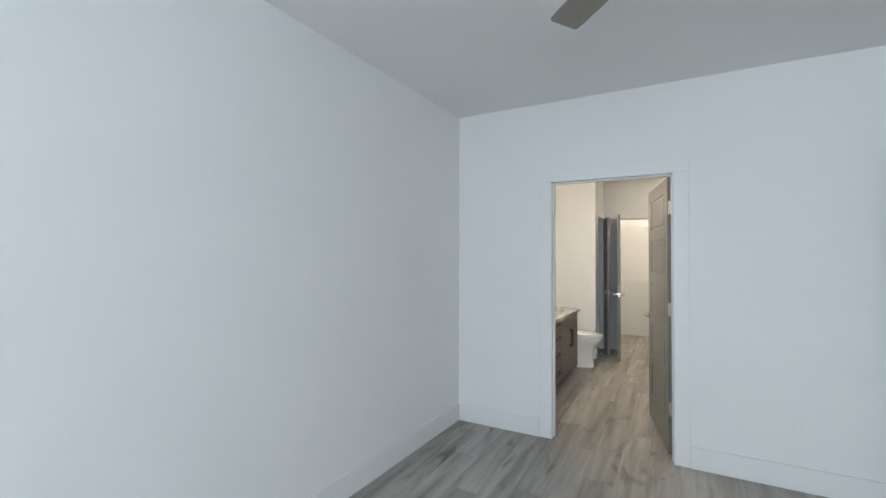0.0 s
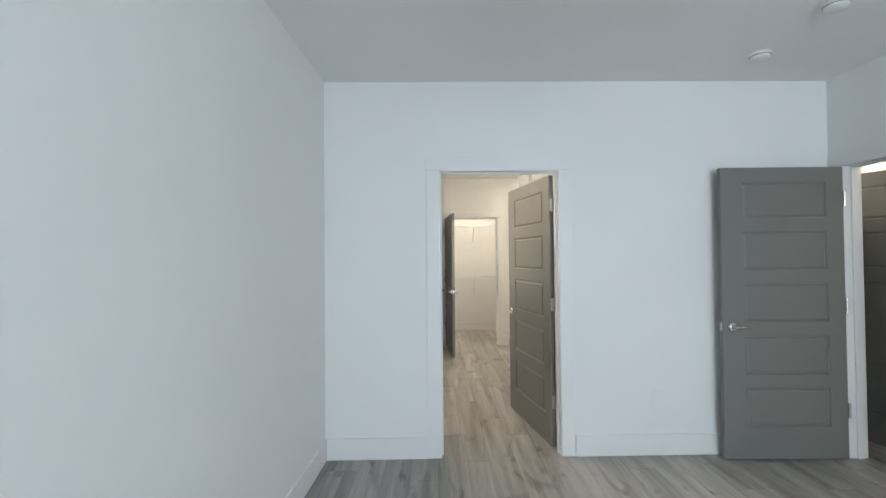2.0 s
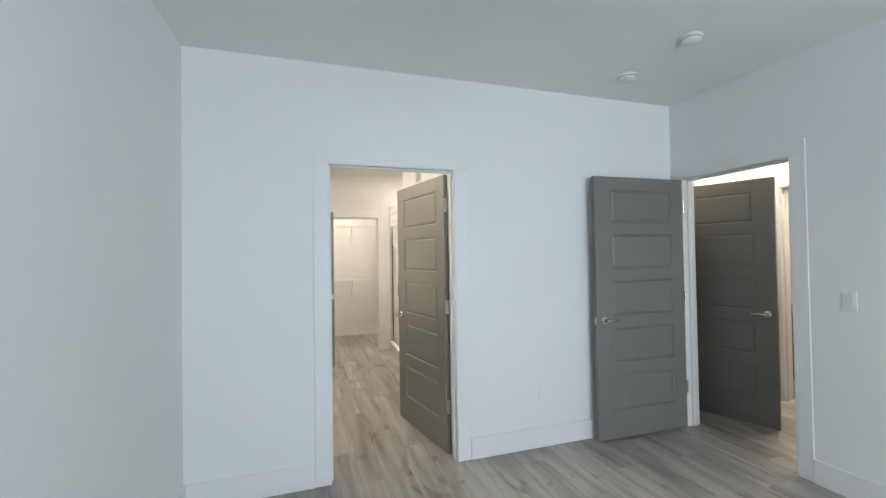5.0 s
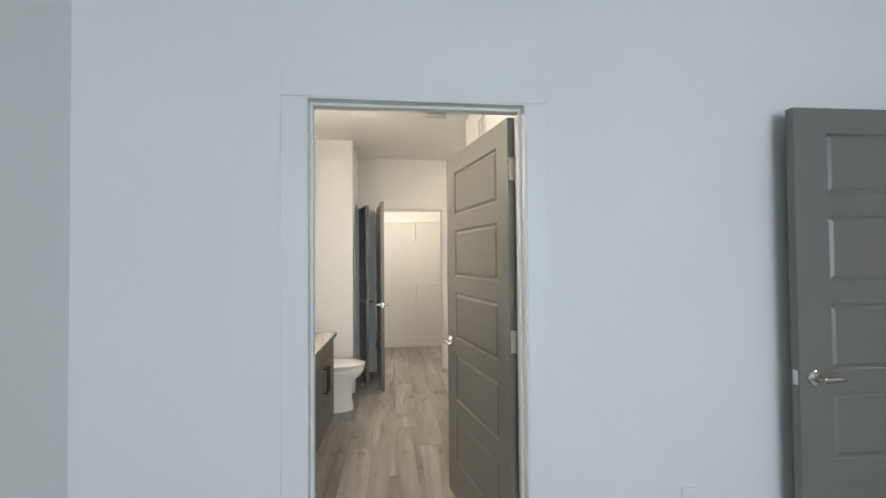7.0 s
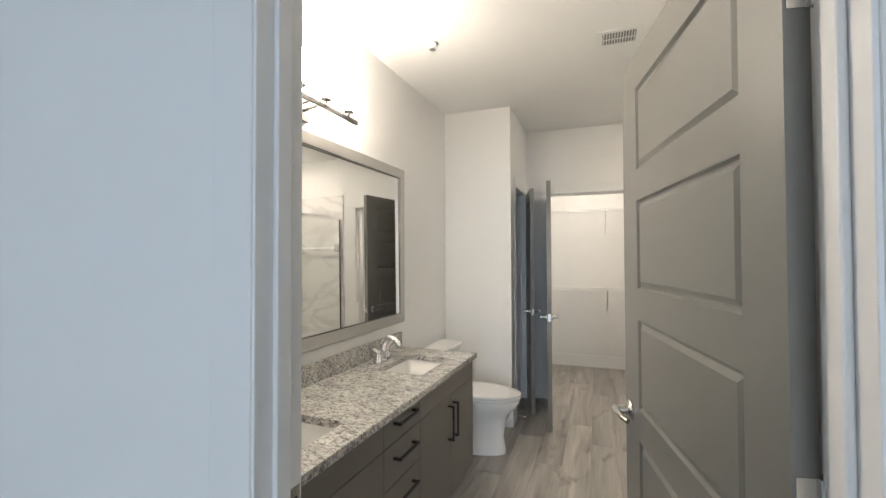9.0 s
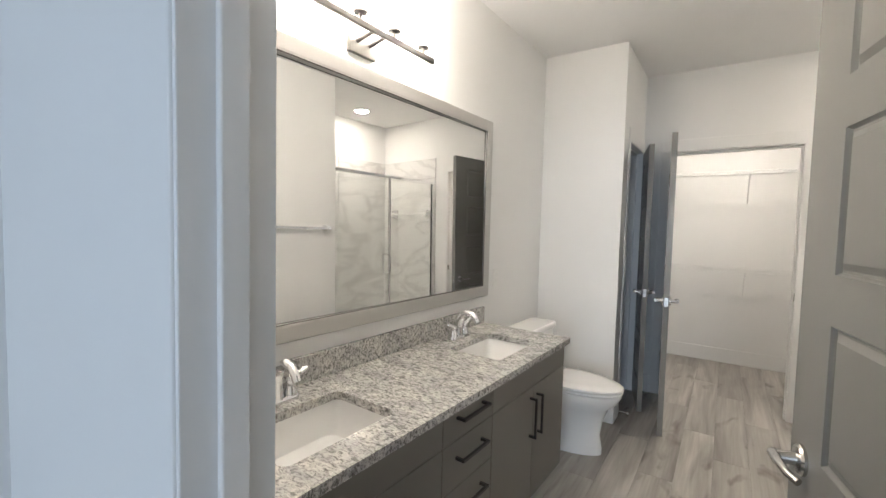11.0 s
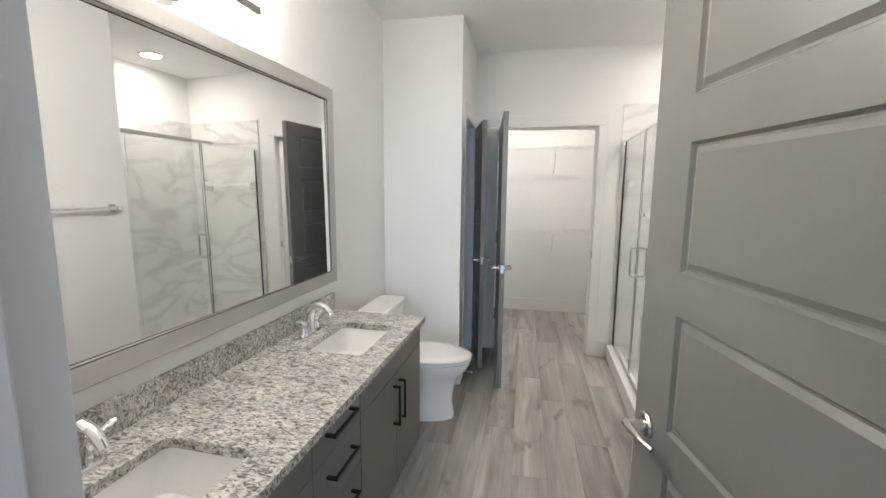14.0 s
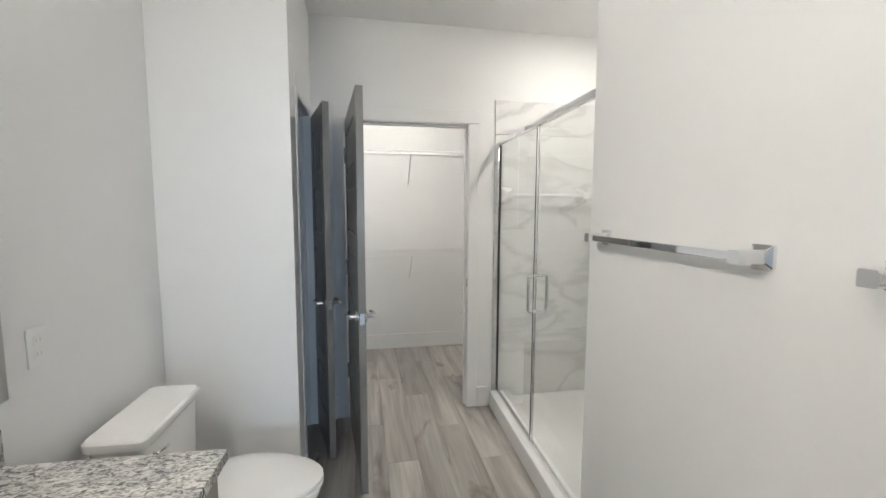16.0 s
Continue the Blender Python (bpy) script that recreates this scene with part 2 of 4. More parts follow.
def rounded_rect(cx, cy, w, d, r, z, n=5):
    pts = []
    for qx, qy, a0 in ((1, 1, 0), (-1, 1, 90), (-1, -1, 180), (1, -1, 270)):
        for i in range(n + 1):
            a = radians(a0 + 90 * i / n)
            pts.append((cx + qx * (w / 2 - r) + r * math.cos(a), cy + qy * (d / 2 - r) + r * math.sin(a), z))
    return pts


# ---- structure ----
H = 2.80


def wall(name, boxes, label="white painted drywall partition with light orange-peel texture", material=WALL):
    bm = None
    for b in boxes:
        bm = box(*b, bm=bm)
    return tagged(part(name, bm, material), label, "wall", kind="structure")


OPEN_A = (-0.601, 0.254)       # bathroom door, clear along x
OPEN_B = (2.663, 3.482)          # bedroom door, clear along y
OPEN_C = (-0.500, 0.350)         # walk-in closet
OPEN_D = (6.735, 7.285)          # linen closet
DH, J = 2.05, 0.02
YB, YF = 3.585, 3.705

wall_bw = wall("wall_bedroom_west", [(-1.55, -1.43, -2.95, YB + 0.01, -0.1, H)])
SKEW_BED = Matrix.Translation((-1.43, YB, 0)) @ Matrix.Rotation(radians(-1.95), 4, "Z") @ Matrix.Translation((1.43, -YB, 0))
wall_bw.matrix_world = SKEW_BED
wall("wall_bedroom_north", [(-1.62, OPEN_A[0] - J, YB, YF, -0.1, H), (OPEN_A[1] + J, 2.375, YB, YF, -0.1, H), (OPEN_A[0] - J, OPEN_A[1] + J, YB, YF, DH + J, H)])
wall("wall_bedroom_east", [(2.24, 2.375, -2.92, OPEN_B[0] - J, -0.1, H), (2.24, 2.375, OPEN_B[1] + J, YB, -0.1, H), (2.24, 2.375, OPEN_B[0] - J, OPEN_B[1] + J, DH + J, H)])
WX0, WX1, WZ0, WZ1 = -0.2, 2.2, 0.6, 2.4
wall("wall_bedroom_south", [(-1.80, WX0, -2.92, -2.80, -0.1, H), (WX1, 2.24, -2.92, -2.80, -0.1, H), (WX0, WX1, -2.92, -2.80, -0.1, WZ0), (WX0, WX1, -2.92, -2.80, WZ1, H)])
wall_west = wall("wall_bath_west", [(-1.445, -1.325, 3.60, 8.94, -0.1, H)])
wall("wall_bath_east", [(0.402, 0.53, YF, 5.785, -0.1, H)])
wall("wall_shower_south", [(0.53, 1.54, 5.68, 5.785, -0.1, H)])
wall("wall_shower_east", [(1.42, 1.54, 5.785, 8.775, -0.1, H)])
wall("wall_closet", [(-1.40, OPEN_C[0] - J, 7.345, 7.465, -0.1, H), (OPEN_C[1] + J, 1.42, 7.345, 7.465, -0.1, H), (OPEN_C[0] - J, OPEN_C[1] + J, 7.345, 7.465, DH + J, H)])
wall("wall_closet_north", [(-1.40, 1.54, 8.775, 8.94, -0.1, H)])
wall("wall_linen_south", [(-1.40, -0.71, 6.52, 6.625, -0.1, H)])
wall("wall_linen_east", [(-0.81, -0.71, 6.625, OPEN_D[0] - J, -0.1, H), (-0.81, -0.71, OPEN_D[1] + J, 7.345, -0.1, H), (-0.81, -0.71, OPEN_D[0] - J, OPEN_D[1] + J, DH + J, H)])
wall("wall_hall_north", [(2.375, 2.54, 3.90, 4.02, -0.1, H), (3.40, 3.72, 3.90, 4.02, -0.1, H), (2.54, 3.40, 3.90, 4.02, DH + J, H)])
wall("wall_hall_west", [(2.24, 2.375, YF, 4.80, -0.1, H)])
wall("wall_hall_closet_north", [(2.375, 3.60, 4.68, 4.80, -0.1, H)])
wall("wall_hall_east", [(3.60, 3.72, 0.9, 2.70, -0.1, H), (3.60, 3.72, 3.62, 3.90, -0.1, H), (3.60, 3.72, 4.02, 4.80, -0.1, H), (3.60, 3.72, 2.70, 3.62, DH + J, H)])
wall("wall_hall_south", [(2.375, 3.60, 0.9, 1.02, -0.1, H)])
wall("wall_guest_bath_east", [(4.95, 5.07, 1.9, 4.92, -0.1, H)])
wall("wall_guest_bath_north", [(3.72, 4.95, 4.80, 4.92, -0.1, H)])
wall("wall_guest_bath_south", [(3.72, 4.95, 1.9, 2.02, -0.1, H)])

for nm, r, z in (("ceiling_bedroom", (-1.72, 2.33, -2.9, 3.64), 2.70), ("ceiling_bath", (-1.45, 1.5, 3.66, 8.9), 2.70),
                 ("ceiling_hall", (2.32, 3.66, 0.95, 4.75), 2.70), ("ceiling_guest_bath", (3.67, 5.0, 1.95, 4.88), 2.70)):
    tagged(part(nm, box(*r, z, z + 0.14), CEIL), "smooth matt white painted drywall ceiling", "ceiling", kind="structure")

# ground outside, one sheet to the horizon
tagged(part("ground", box(-900, 900, -900, 900, -0.30, -0.2), GROUND), "dull green grass ground outside the window", "ground", kind="structure")

# window in the south wall
win = root("window_1", pose(1.0, -2.86, 0), "white framed double window in the bedroom", "window", kind="structure")
fb = box(-1.2, 1.2, -0.03, 0.03, 2.34, 2.40)
for b in ((-1.2, 1.2, -0.03, 0.03, 0.60, 0.66), (-1.2, -1.14, -0.03, 0.03, 0.66, 2.34), (1.14, 1.2, -0.03, 0.03, 0.66, 2.34), (-0.035, 0.035, -0.03, 0.03, 0.66, 2.34)):
    fb = box(*b, bm=fb)
part("window_frame", fb, TRIM, win)
part("window_sill", box(-1.27, 1.27, 0.03, 0.12, 0.565, 0.60, 0.006), TRIM, win)
for a, b in ((-1.14, -0.035), (0.035, 1.14)):
    pane = part("pane", box(a, b, -0.003, 0.003, 0.66, 2.34), GLASS, win)
    pane.visible_shadow = False


def trim_piece(name, boxes, label, category, bevel=0.003):
    bm = None
    for b in boxes:
        bm = box(*b, bevel=bevel, bm=bm)
    return tagged(part(name, bm, TRIM), label, category, kind="structure")


def door_trim(name, axis, a0, a1, f0, f1, stop, sides=(True, True), cw=0.10):
    """Jambs, stops and flat casings of an opening that runs a0..a1 along axis through faces f0..f1."""
    def put(bm, u0, u1, v0, v1, z0, z1, bevel=0.002):
        if axis == "x":
            return box(u0, u1, v0, v1, z0, z1, bevel, bm)
        return box(v0, v1, u0, u1, z0, z1, bevel, bm)
    thing = root(name, Matrix(), "white painted flat door casing and jamb", "door frame", kind="structure")
    e = 0.004
    part("jamb", put(None, a0 - J + 0.001, a0, f0 - e, f1 + e, 0.0, DH + J - 0.001), TRIM, thing)
    part("jamb", put(None, a1, a1 + J - 0.001, f0 - e, f1 + e, 0.0, DH + J - 0.001), TRIM, thing)
    part("head_jamb", put(None, a0, a1, f0 - e, f1 + e, DH, DH + J - 0.001), TRIM, thing)
    s0, s1 = stop
    part("stop", put(None, a0, a0 + 0.012, s0, s1, 0.0, DH, 0.003), TRIM, thing)
    part("stop", put(None, a1 - 0.012, a1, s0, s1, 0.0, DH, 0.003), TRIM, thing)
    part("stop", put(None, a0 + 0.012, a1 - 0.012, s0, s1, DH - 0.012, DH, 0.003), TRIM, thing)
    for on, v0, v1 in ((sides[0], f0 - 0.008, f0), (sides[1], f1, f1 + 0.008)):
        if on:
            part("casing", put(None, a0 - cw, a0 - 0.006, v0, v1, 0.0, DH + 0.006, 0.003), TRIM, thing)
            part("casing", put(None, a1 + 0.006, min(a1 + cw, 9), v0, v1, 0.0, DH + 0.006, 0.003), TRIM, thing)
            part("head_casing", put(None, a0 - cw, a1 + cw, v0, v1, DH + 0.007, DH + 0.10, 0.003), TRIM, thing)
    return thing


frame_a = door_trim("door_frame_1", "x", *OPEN_A, YB, YF, (3.625, 3.664))
frame_b = door_trim("door_frame_2", "y", *OPEN_B, 2.24, 2.375, (2.297, 2.34))
frame_c = door_trim("door_frame_3", "x", *OPEN_C, 7.345, 7.465, (7.387, 7.425), cw=0.075)
frame_d = door_trim("door_frame_4", "y", *OPEN_D, -0.81, -0.71, (-0.79, -0.752), cw=0.055)
frame_e = door_trim("door_frame_5", "x", 2.56, 3.38, 3.90, 4.02, (3.94, 3.98))
frame_f = door_trim("door_frame_6", "y", 2.72, 3.60, 3.60, 3.72, (3.64, 3.68))

# strike plate of the bathroom door
sp = box(OPEN_A[0] - 0.001, OPEN_A[0] + 0.0025, 3.668, 3.702, 0.895, 0.965, 0.001)
plate = part("strike_plate", sp, NICKEL, frame_a, "satin nickel strike plate")
part("latch_hole", box(OPEN_A[0] + 0.002, OPEN_A[0] + 0.0032, 3.677, 3.693, 0.915, 0.945), DARK, plate)

sp = box(OPEN_C[1] - 0.0025, OPEN_C[1] + 0.001, 7.345, 7.379, 0.905, 0.965, 0.001)
part("strike_plate", sp, NICKEL, frame_c, "satin nickel strike plate")

BB = 0.15


def baseboard(rows):
    for b in rows:
        x0, x1, y0, y1 = b
        bm = box(x0, x1, y0, y1, 0.0, BB, 0.003)
        tagged(part("baseboard", bm, TRIM), "white painted flat baseboard along the wall", "baseboard", kind="structure")


T = 0.014
baseboard([(-1.43 + T, OPEN_A[0] - 0.101, YB - T, YB), (OPEN_A[1] + 0.101, 2.24, YB - T, YB),
           (2.24 - T, 2.24, -2.8, OPEN_B[0] - 0.101), (-1.64, 2.24 - T, -2.8, -2.8 + T),
           (-1.325 + T, -0.71 + T, 6.52 - T, 6.52), (-0.71, -0.71 + T, 6.52, OPEN_D[0] - 0.056),
           (0.402 - T, 0.402, YF + 0.02, 5.785), (-0.71, OPEN_C[0] - 0.076, 7.345 - T, 7.345), (OPEN_C[1] + 0.076, 0.512, 7.345 - T, 7.345),
           (-1.30, 1.42, 8.775 - T, 8.775), (1.42 - T, 1.42, 7.465, 8.775 - T), (-1.30, -1.30 + T, 7.465, 8.775 - T),
           (3.60 - T, 3.60, 1.02, 2.62), (3.60 - T, 3.60, 3.70, 3.90), (4.95 - T, 4.95, 2.02, 3.1)])

baseboard([(-1.43, -1.43 + T, -2.8, YB - 0.001)])
[o for o in scene.objects if o.name.startswith("baseboard")][-1].matrix_world = SKEW_BED


# ---- doors ----
def panel_faces(bm, w, h, y, sgn, stile, latch, rails):
    """One face of a moulded five-panel door at depth y, its panels sunk towards sgn."""
    def q(a, b, c, d):
        bm.faces.new([bm.verts.new(p) for p in (a, b, c, d)])
    xs = (0, stile, w - latch, w)
    zs = [0.0]
    for a, b in rails:
        zs += [a, b]
    zs.append(h)
    for i in range(len(zs) - 1):
        for k in range(3):
            x0, x1, z0, z1 = xs[k], xs[k + 1], zs[i], zs[i + 1]
            if not (k == 1 and i % 2 == 1):
                q((x0, y, z0), (x1, y, z0), (x1, y, z1), (x0, y, z1))
                continue
            steps = ((0, 0), (0.003, 0.005), (0.006, 0.0085), (0.011, 0.0085), (0.024, 0.0015))
            loops = []
            for inset, dep in steps:
                yy = y + sgn * dep
                loops.append(((x0 + inset, yy, z0 + inset), (x1 - inset, yy, z0 + inset), (x1 - inset, yy, z1 - inset), (x0 + inset, yy, z1 - inset)))
            for a, b in zip(loops, loops[1:]):
                for j in range(4):
                    q(a[j], a[(j + 1) % 4], b[(j + 1) % 4], b[j])
            q(*loops[-1])


RAILS = [(0.215, 0.485), (0.580, 0.850), (0.945, 1.215), (1.310, 1.580), (1.675, 1.925)]


def lever(thing, x, y, z, sgn, way):
    """A lever set on the face at depth y that looks to sgn; the lever points to way."""
    turn = Matrix.Translation((x, y, z)) @ Matrix.Rotation(radians(90 * -sgn), 4, "X")
    bm = lathe([(0.0, -0.001), (0.032, -0.001), (0.032, 0.006), (0.028, 0.011), (0.014, 0.013), (0.012, 0.045), (0.0, 0.045)], turn)
    handle = part("handle", bm, NICKEL, thing, "satin nickel lever handle", True)
    yy = y + sgn * 0.047
    pts = [(x - way * 0.012, yy, z), (x + way * 0.02, yy + sgn * 0.002, z + 0.001), (x + way * 0.05, yy + sgn * 0.003, z + 0.004), (x + way * 0.08, yy + sgn * 0.001, z + 0.002), (x + way * 0.1, yy - sgn * 0.010, z - 0.002)]
    part("lever", tube(pts, 0.008, 12, taper=(0.011, 0.0105, 0.0085, 0.008, 0.0075)), NICKEL, handle, "", True)


def door(name, m, w, label, group="", thick=0.035, h=2.03, flip=1, hinge_y=None, stile=0.118):
    """Hinged on its local x = 0 edge; local x runs to the latch."""
    d = root(name, m, label, "door", group, "structure")
    bm = bmesh.new()
    panel_faces(bm, w, h, 0.0, 1, stile, stile + 0.03, RAILS)
    panel_faces(bm, w, h, thick, -1, stile, stile + 0.03, RAILS)
    for a, b in (((0, 0), (0, 1)), ((w, 0), (w, 1))):
        bm.faces.new([bm.verts.new(p) for p in ((a[0], 0, 0), (a[0], thick, 0), (a[0], thick, h), (a[0], 0, h))])
    for z in (0, h):
        bm.faces.new([bm.verts.new(p) for p in ((0, 0, z), (w, 0, z), (w, thick, z), (0, thick, z))])
    bmesh.ops.remove_doubles(bm, verts=bm.verts, dist=0.00005)
    slab = part("slab", bm, DOORP, d)
    lx = w - 0.065
    lever(d, lx, 0.0, 0.915, -1, -1)
    lever(d, lx, thick, 0.915, 1, -1)
    part("latch_plate", box(w - 0.001, w + 0.0015, 0.006, thick - 0.006, 0.885, 0.945, 0.0005), NICKEL, d, "satin nickel latch plate")
    hy = thick + 0.004 if hinge_y is None else hinge_y
    for z in (0.33, 1.055, 1.805):
        bm = tube([(-0.006, hy, z - 0.05), (-0.006, hy, z + 0.05)], 0.0075)
        bm = box(-0.003, -0.0002, min(hy, 0.004), max(hy, thick - 0.004), z - 0.05, z + 0.05, 0.0008, bm)
        bm = tube([(-0.006, hy, z + 0.05), (-0.006, hy, z + 0.056)], 0.005, bm=bm)
        part("hinge", bm, NICKEL, d, "satin nickel butt hinge")
    return d


def door_at(hx, hy, fx, fy, z=0.012):
    return pose(hx, hy, z, 0, 0, math.degrees(math.atan2(fy - hy, fx - hx)))


door("door_1", door_at(0.253, 3.715, 0.092, 4.556), 0.856, "taupe painted five-panel bathroom door standing open", hinge_y=-0.004)
door("door_2", door_at(2.222, 3.494, 1.368, 3.513), 0.855, "grey-taupe five-panel bedroom door folded open against the wall", thick=0.035, hinge_y=0.039)
door("door_3", door_at(OPEN_C[0] + 0.005, 7.337, -0.412, 6.484), 0.855, "taupe painted five-panel closet door standing open", hinge_y=-0.004)
door("door_4", door_at(-0.705, OPEN_D[1] - 0.004, -0.597, 6.843), 0.47, "narrow taupe five-panel linen closet door left ajar", stile=0.08, hinge_y=0.039)
door("door_5", door_at(2.555, 3.895, 2.835, 3.15), 0.80, "dark taupe five-panel hall closet door standing open", hinge_y=-0.004)

# ---- bedroom things ----
def ceiling_fan(x, y, z):
    f = root("ceiling_fan", pose(x, y, z), "four-blade ceiling fan with taupe blades under the ceiling", "ceiling fan")
    part("canopy", lathe([(0.0, 0.285), (0.065, 0.285), (0.068, 0.265), (0.045, 0.235), (0.0, 0.235)]), NICKEL, f, "brushed nickel canopy", True)
    part("downrod", lathe([(0.0, 0.24), (0.013, 0.24), (0.013, 0.08), (0.0, 0.08)]), NICKEL, f, "", True)
    part("motor_housing", lathe([(0.0, 0.09), (0.05, 0.09), (0.095, 0.07), (0.105, 0.03), (0.10, -0.02), (0.07, -0.05), (0.0, -0.055)]), NICKEL, f, "brushed nickel motor housing", True)
    for k in range(4):
        a = Matrix.Rotation(radians(41.5 + 92 * k), 4, "Z")
        prof = [(0.16, 0.05), (0.26, 0.058), (0.42, 0.063), (0.56, 0.064), (0.615, 0.062), (0.623, 0.054)]
        top = [(r, w_, 0.004) for r, w_ in prof] + [(r, -w_, 0.004) for r, w_ in reversed(prof)]
        low = [(p, q, -0.004) for p, q, _ in top]
        bm = loft([low, top])
        bm.transform(a @ Matrix.Rotation(radians(10), 4, "X"))
        blade = part("blade", bm, FANWOOD, f, "taupe blade")
        bm = box(0.08, 0.24, -0.018, 0.018, -0.012, -0.005, 0.002)
        bm.transform(a @ Matrix.Rotation(radians(10), 4, "X"))
        part("blade_iron", bm, NICKEL, blade)
    return f


ceiling_fan(0.285, 1.50, 2.415)


def detector(x, y, z, r, label):
    d = root("smoke_detector", pose(x, y, z), label, "smoke detector")
    part("base", lathe([(0.0, 0.0), (r, 0.0), (r, -0.008), (r * 0.96, -0.01), (0.0, -0.01)]), PLASTIC, d, "", True)
    part("cover", lathe([(0.0, -0.01), (r * 0.9, -0.01), (r * 0.88, -0.028), (r * 0.7, -0.036), (0.0, -0.038)]), PLASTIC, d, "", True)
    part("vent_ring", lathe([(r * 0.905, -0.016), (r * 0.91, -0.016), (r * 0.91, -0.019), (r * 0.905, -0.019)]), DARK, d)


detector(1.424, 3.17, 2.70, 0.062, "round white smoke detector on the bedroom ceiling")
detector(1.395, 2.63, 2.70, 0.058, "round white alarm on the bedroom ceiling near the door")


def wall_plate(name, m, label, category, outlet):
    """Local x across, z up, y out of the wall towards minus."""
    p = root(name, m, label, category)
    part("cover", box(-0.036, 0.036, -0.006, 0, -0.057, 0.057, 0.0025), PLASTIC, p)
    if outlet:
        for z in (-0.02, 0.02):
            s = part("socket", box(-0.017, 0.017, -0.008, -0.006, z - 0.014, z + 0.014, 0.0008), PLASTIC, p)
            for x in (-0.007, 0.007):
                part("slot", box(x - 0.0012, x + 0.0012, -0.0086, -0.0079, z - 0.005, z + 0.005), SLOT, s)
    else:
        part("rocker", box(-0.016, 0.016, -0.009, -0.006, -0.033, 0.033, 0.001), PLASTIC, p)


wall_plate("outlet", pose(0.95, YB, 0.405), "white duplex outlet low on the bedroom wall", "outlet", True)
wall_plate("light_switch", pose(2.24, 2.36, 1.145, 0, 0, 90 - 180), "white rocker switch beside the bedroom door", "light switch", False)
wall_plate("outlet", pose(-1.325, 5.81, 1.07, 0, 0, 90), "white duplex outlet above the toilet tank", "outlet", True)


# ---- vanity ----
CT, FX, BX = 0.803, -0.786, -1.325


def pull(thing, p, q, out):
    """A square bar pull between two points, standing off towards out."""
    p, q, out = Vector(p), Vector(q), Vector(out)
    d = (q - p).normalized()
    s = d.cross(out).normalized()
    one = bmesh.new()

    def bar(a, b, hw, hd, up):
        ax = (b - a).normalized()
        sd = ax.cross(up).normalized()
        vs = []
        for e in (a, b):
            vs.append([one.verts.new(e + hw * i * sd + hd * k * up) for i, k in ((-1, -1), (1, -1), (1, 1), (-1, 1))])
        for i in range(4):
            one.faces.new((vs[0][i], vs[0][(i + 1) % 4], vs[1][(i + 1) % 4], vs[1][i]))
        one.faces.new(vs[0][::-1])
        one.faces.new(vs[1])
    o = out.normalized()
    bar(p + out, q + out, 0.005, 0.005, o)
    bar(p + d * 0.005, p + d * 0.005 + out * 0.9, 0.005, 0.005, d)
    bar(q - d * 0.005, q - d * 0.005 + out * 0.9, 0.005, 0.005, d)
    return part("handle", one, BLACK, thing, "black bar pull")


def cabinet(name, y0, y1, kind, label):
    c = root(name, pose(0, 0, 0), label, "cabinet", "vanity cabinets")
    part("body", box(BX + 0.002, FX - 0.02, y0 + 0.001, y1 - 0.001, 0.10, 0.60 if kind == "doors" else CT - 0.032), CABINET, c)
    if kind == "doors":
        part("side_panel", box(BX + 0.002, FX - 0.02, y0 + 0.001, y0 + 0.017, 0.60, CT - 0.032), CABINET, c)
        part("side_panel", box(BX + 0.002, FX - 0.02, y1 - 0.017, y1 - 0.001, 0.60, CT - 0.032), CABINET, c)
    # KICK colour carries the shade under the cabinet fronts
    part("toe_kick", box(BX + 0.002, FX - 0.085, y0 + 0.001, y1 - 0.001, 0.0, 0.10), KICK, c, "recessed toe kick with its shade put into the colour")
    g = 0.002
    if kind == "doors":
        part("false_front", box(FX - 0.019, FX, y0 + g, y1 - g, 0.657, CT - 0.034, 0.0015), CABINET, c)
        ym = (y0 + y1) / 2
        for a, b, hy in ((y0 + g, ym - g / 2, ym - 0.036), (ym + g / 2, y1 - g, ym + 0.036)):
            d = part("door", box(FX - 0.019, FX, a, b, 0.10, 0.653, 0.0015), CABINET, c)
            pull(d, (FX, hy, 0.42), (FX, hy, 0.61), (0.032, 0, 0))
    else:
        for z0, z1 in ((0.10, 0.307), (0.311, 0.482), (0.486, 0.653), (0.657, CT - 0.034)):
            d = part("drawer_front", box(FX - 0.019, FX, y0 + g, y1 - g, z0, z1, 0.0015), CABINET, c)
            zz = (z0 + z1) / 2 + 0.022
            pull(d, (FX, (y0 + y1) / 2 - 0.09, zz), (FX, (y0 + y1) / 2 + 0.09, zz), (0.032, 0, 0))
    return c


cabinet("vanity_cabinet", 3.725, 4.503, "doors", "dark taupe vanity cabinet with two doors under a sink")
cabinet("vanity_cabinet", 4.503, 4.84, "drawers", "dark taupe vanity cabinet with four drawers and black pulls")
cabinet("vanity_cabinet", 4.84, 5.635, "doors", "dark taupe vanity cabinet with two doors beside the toilet")
part_filler = tagged(part("vanity_filler", box(BX + 0.002, FX - 0.004, YF + 0.002, 3.724, 0.10, CT - 0.033), CABINET), "dark taupe filler strip between vanity and wall", "filler strip")

SINKS = ((-1.018, 4.175, 0.28, 0.40), (-1.012, 5.247, 0.28, 0.40))


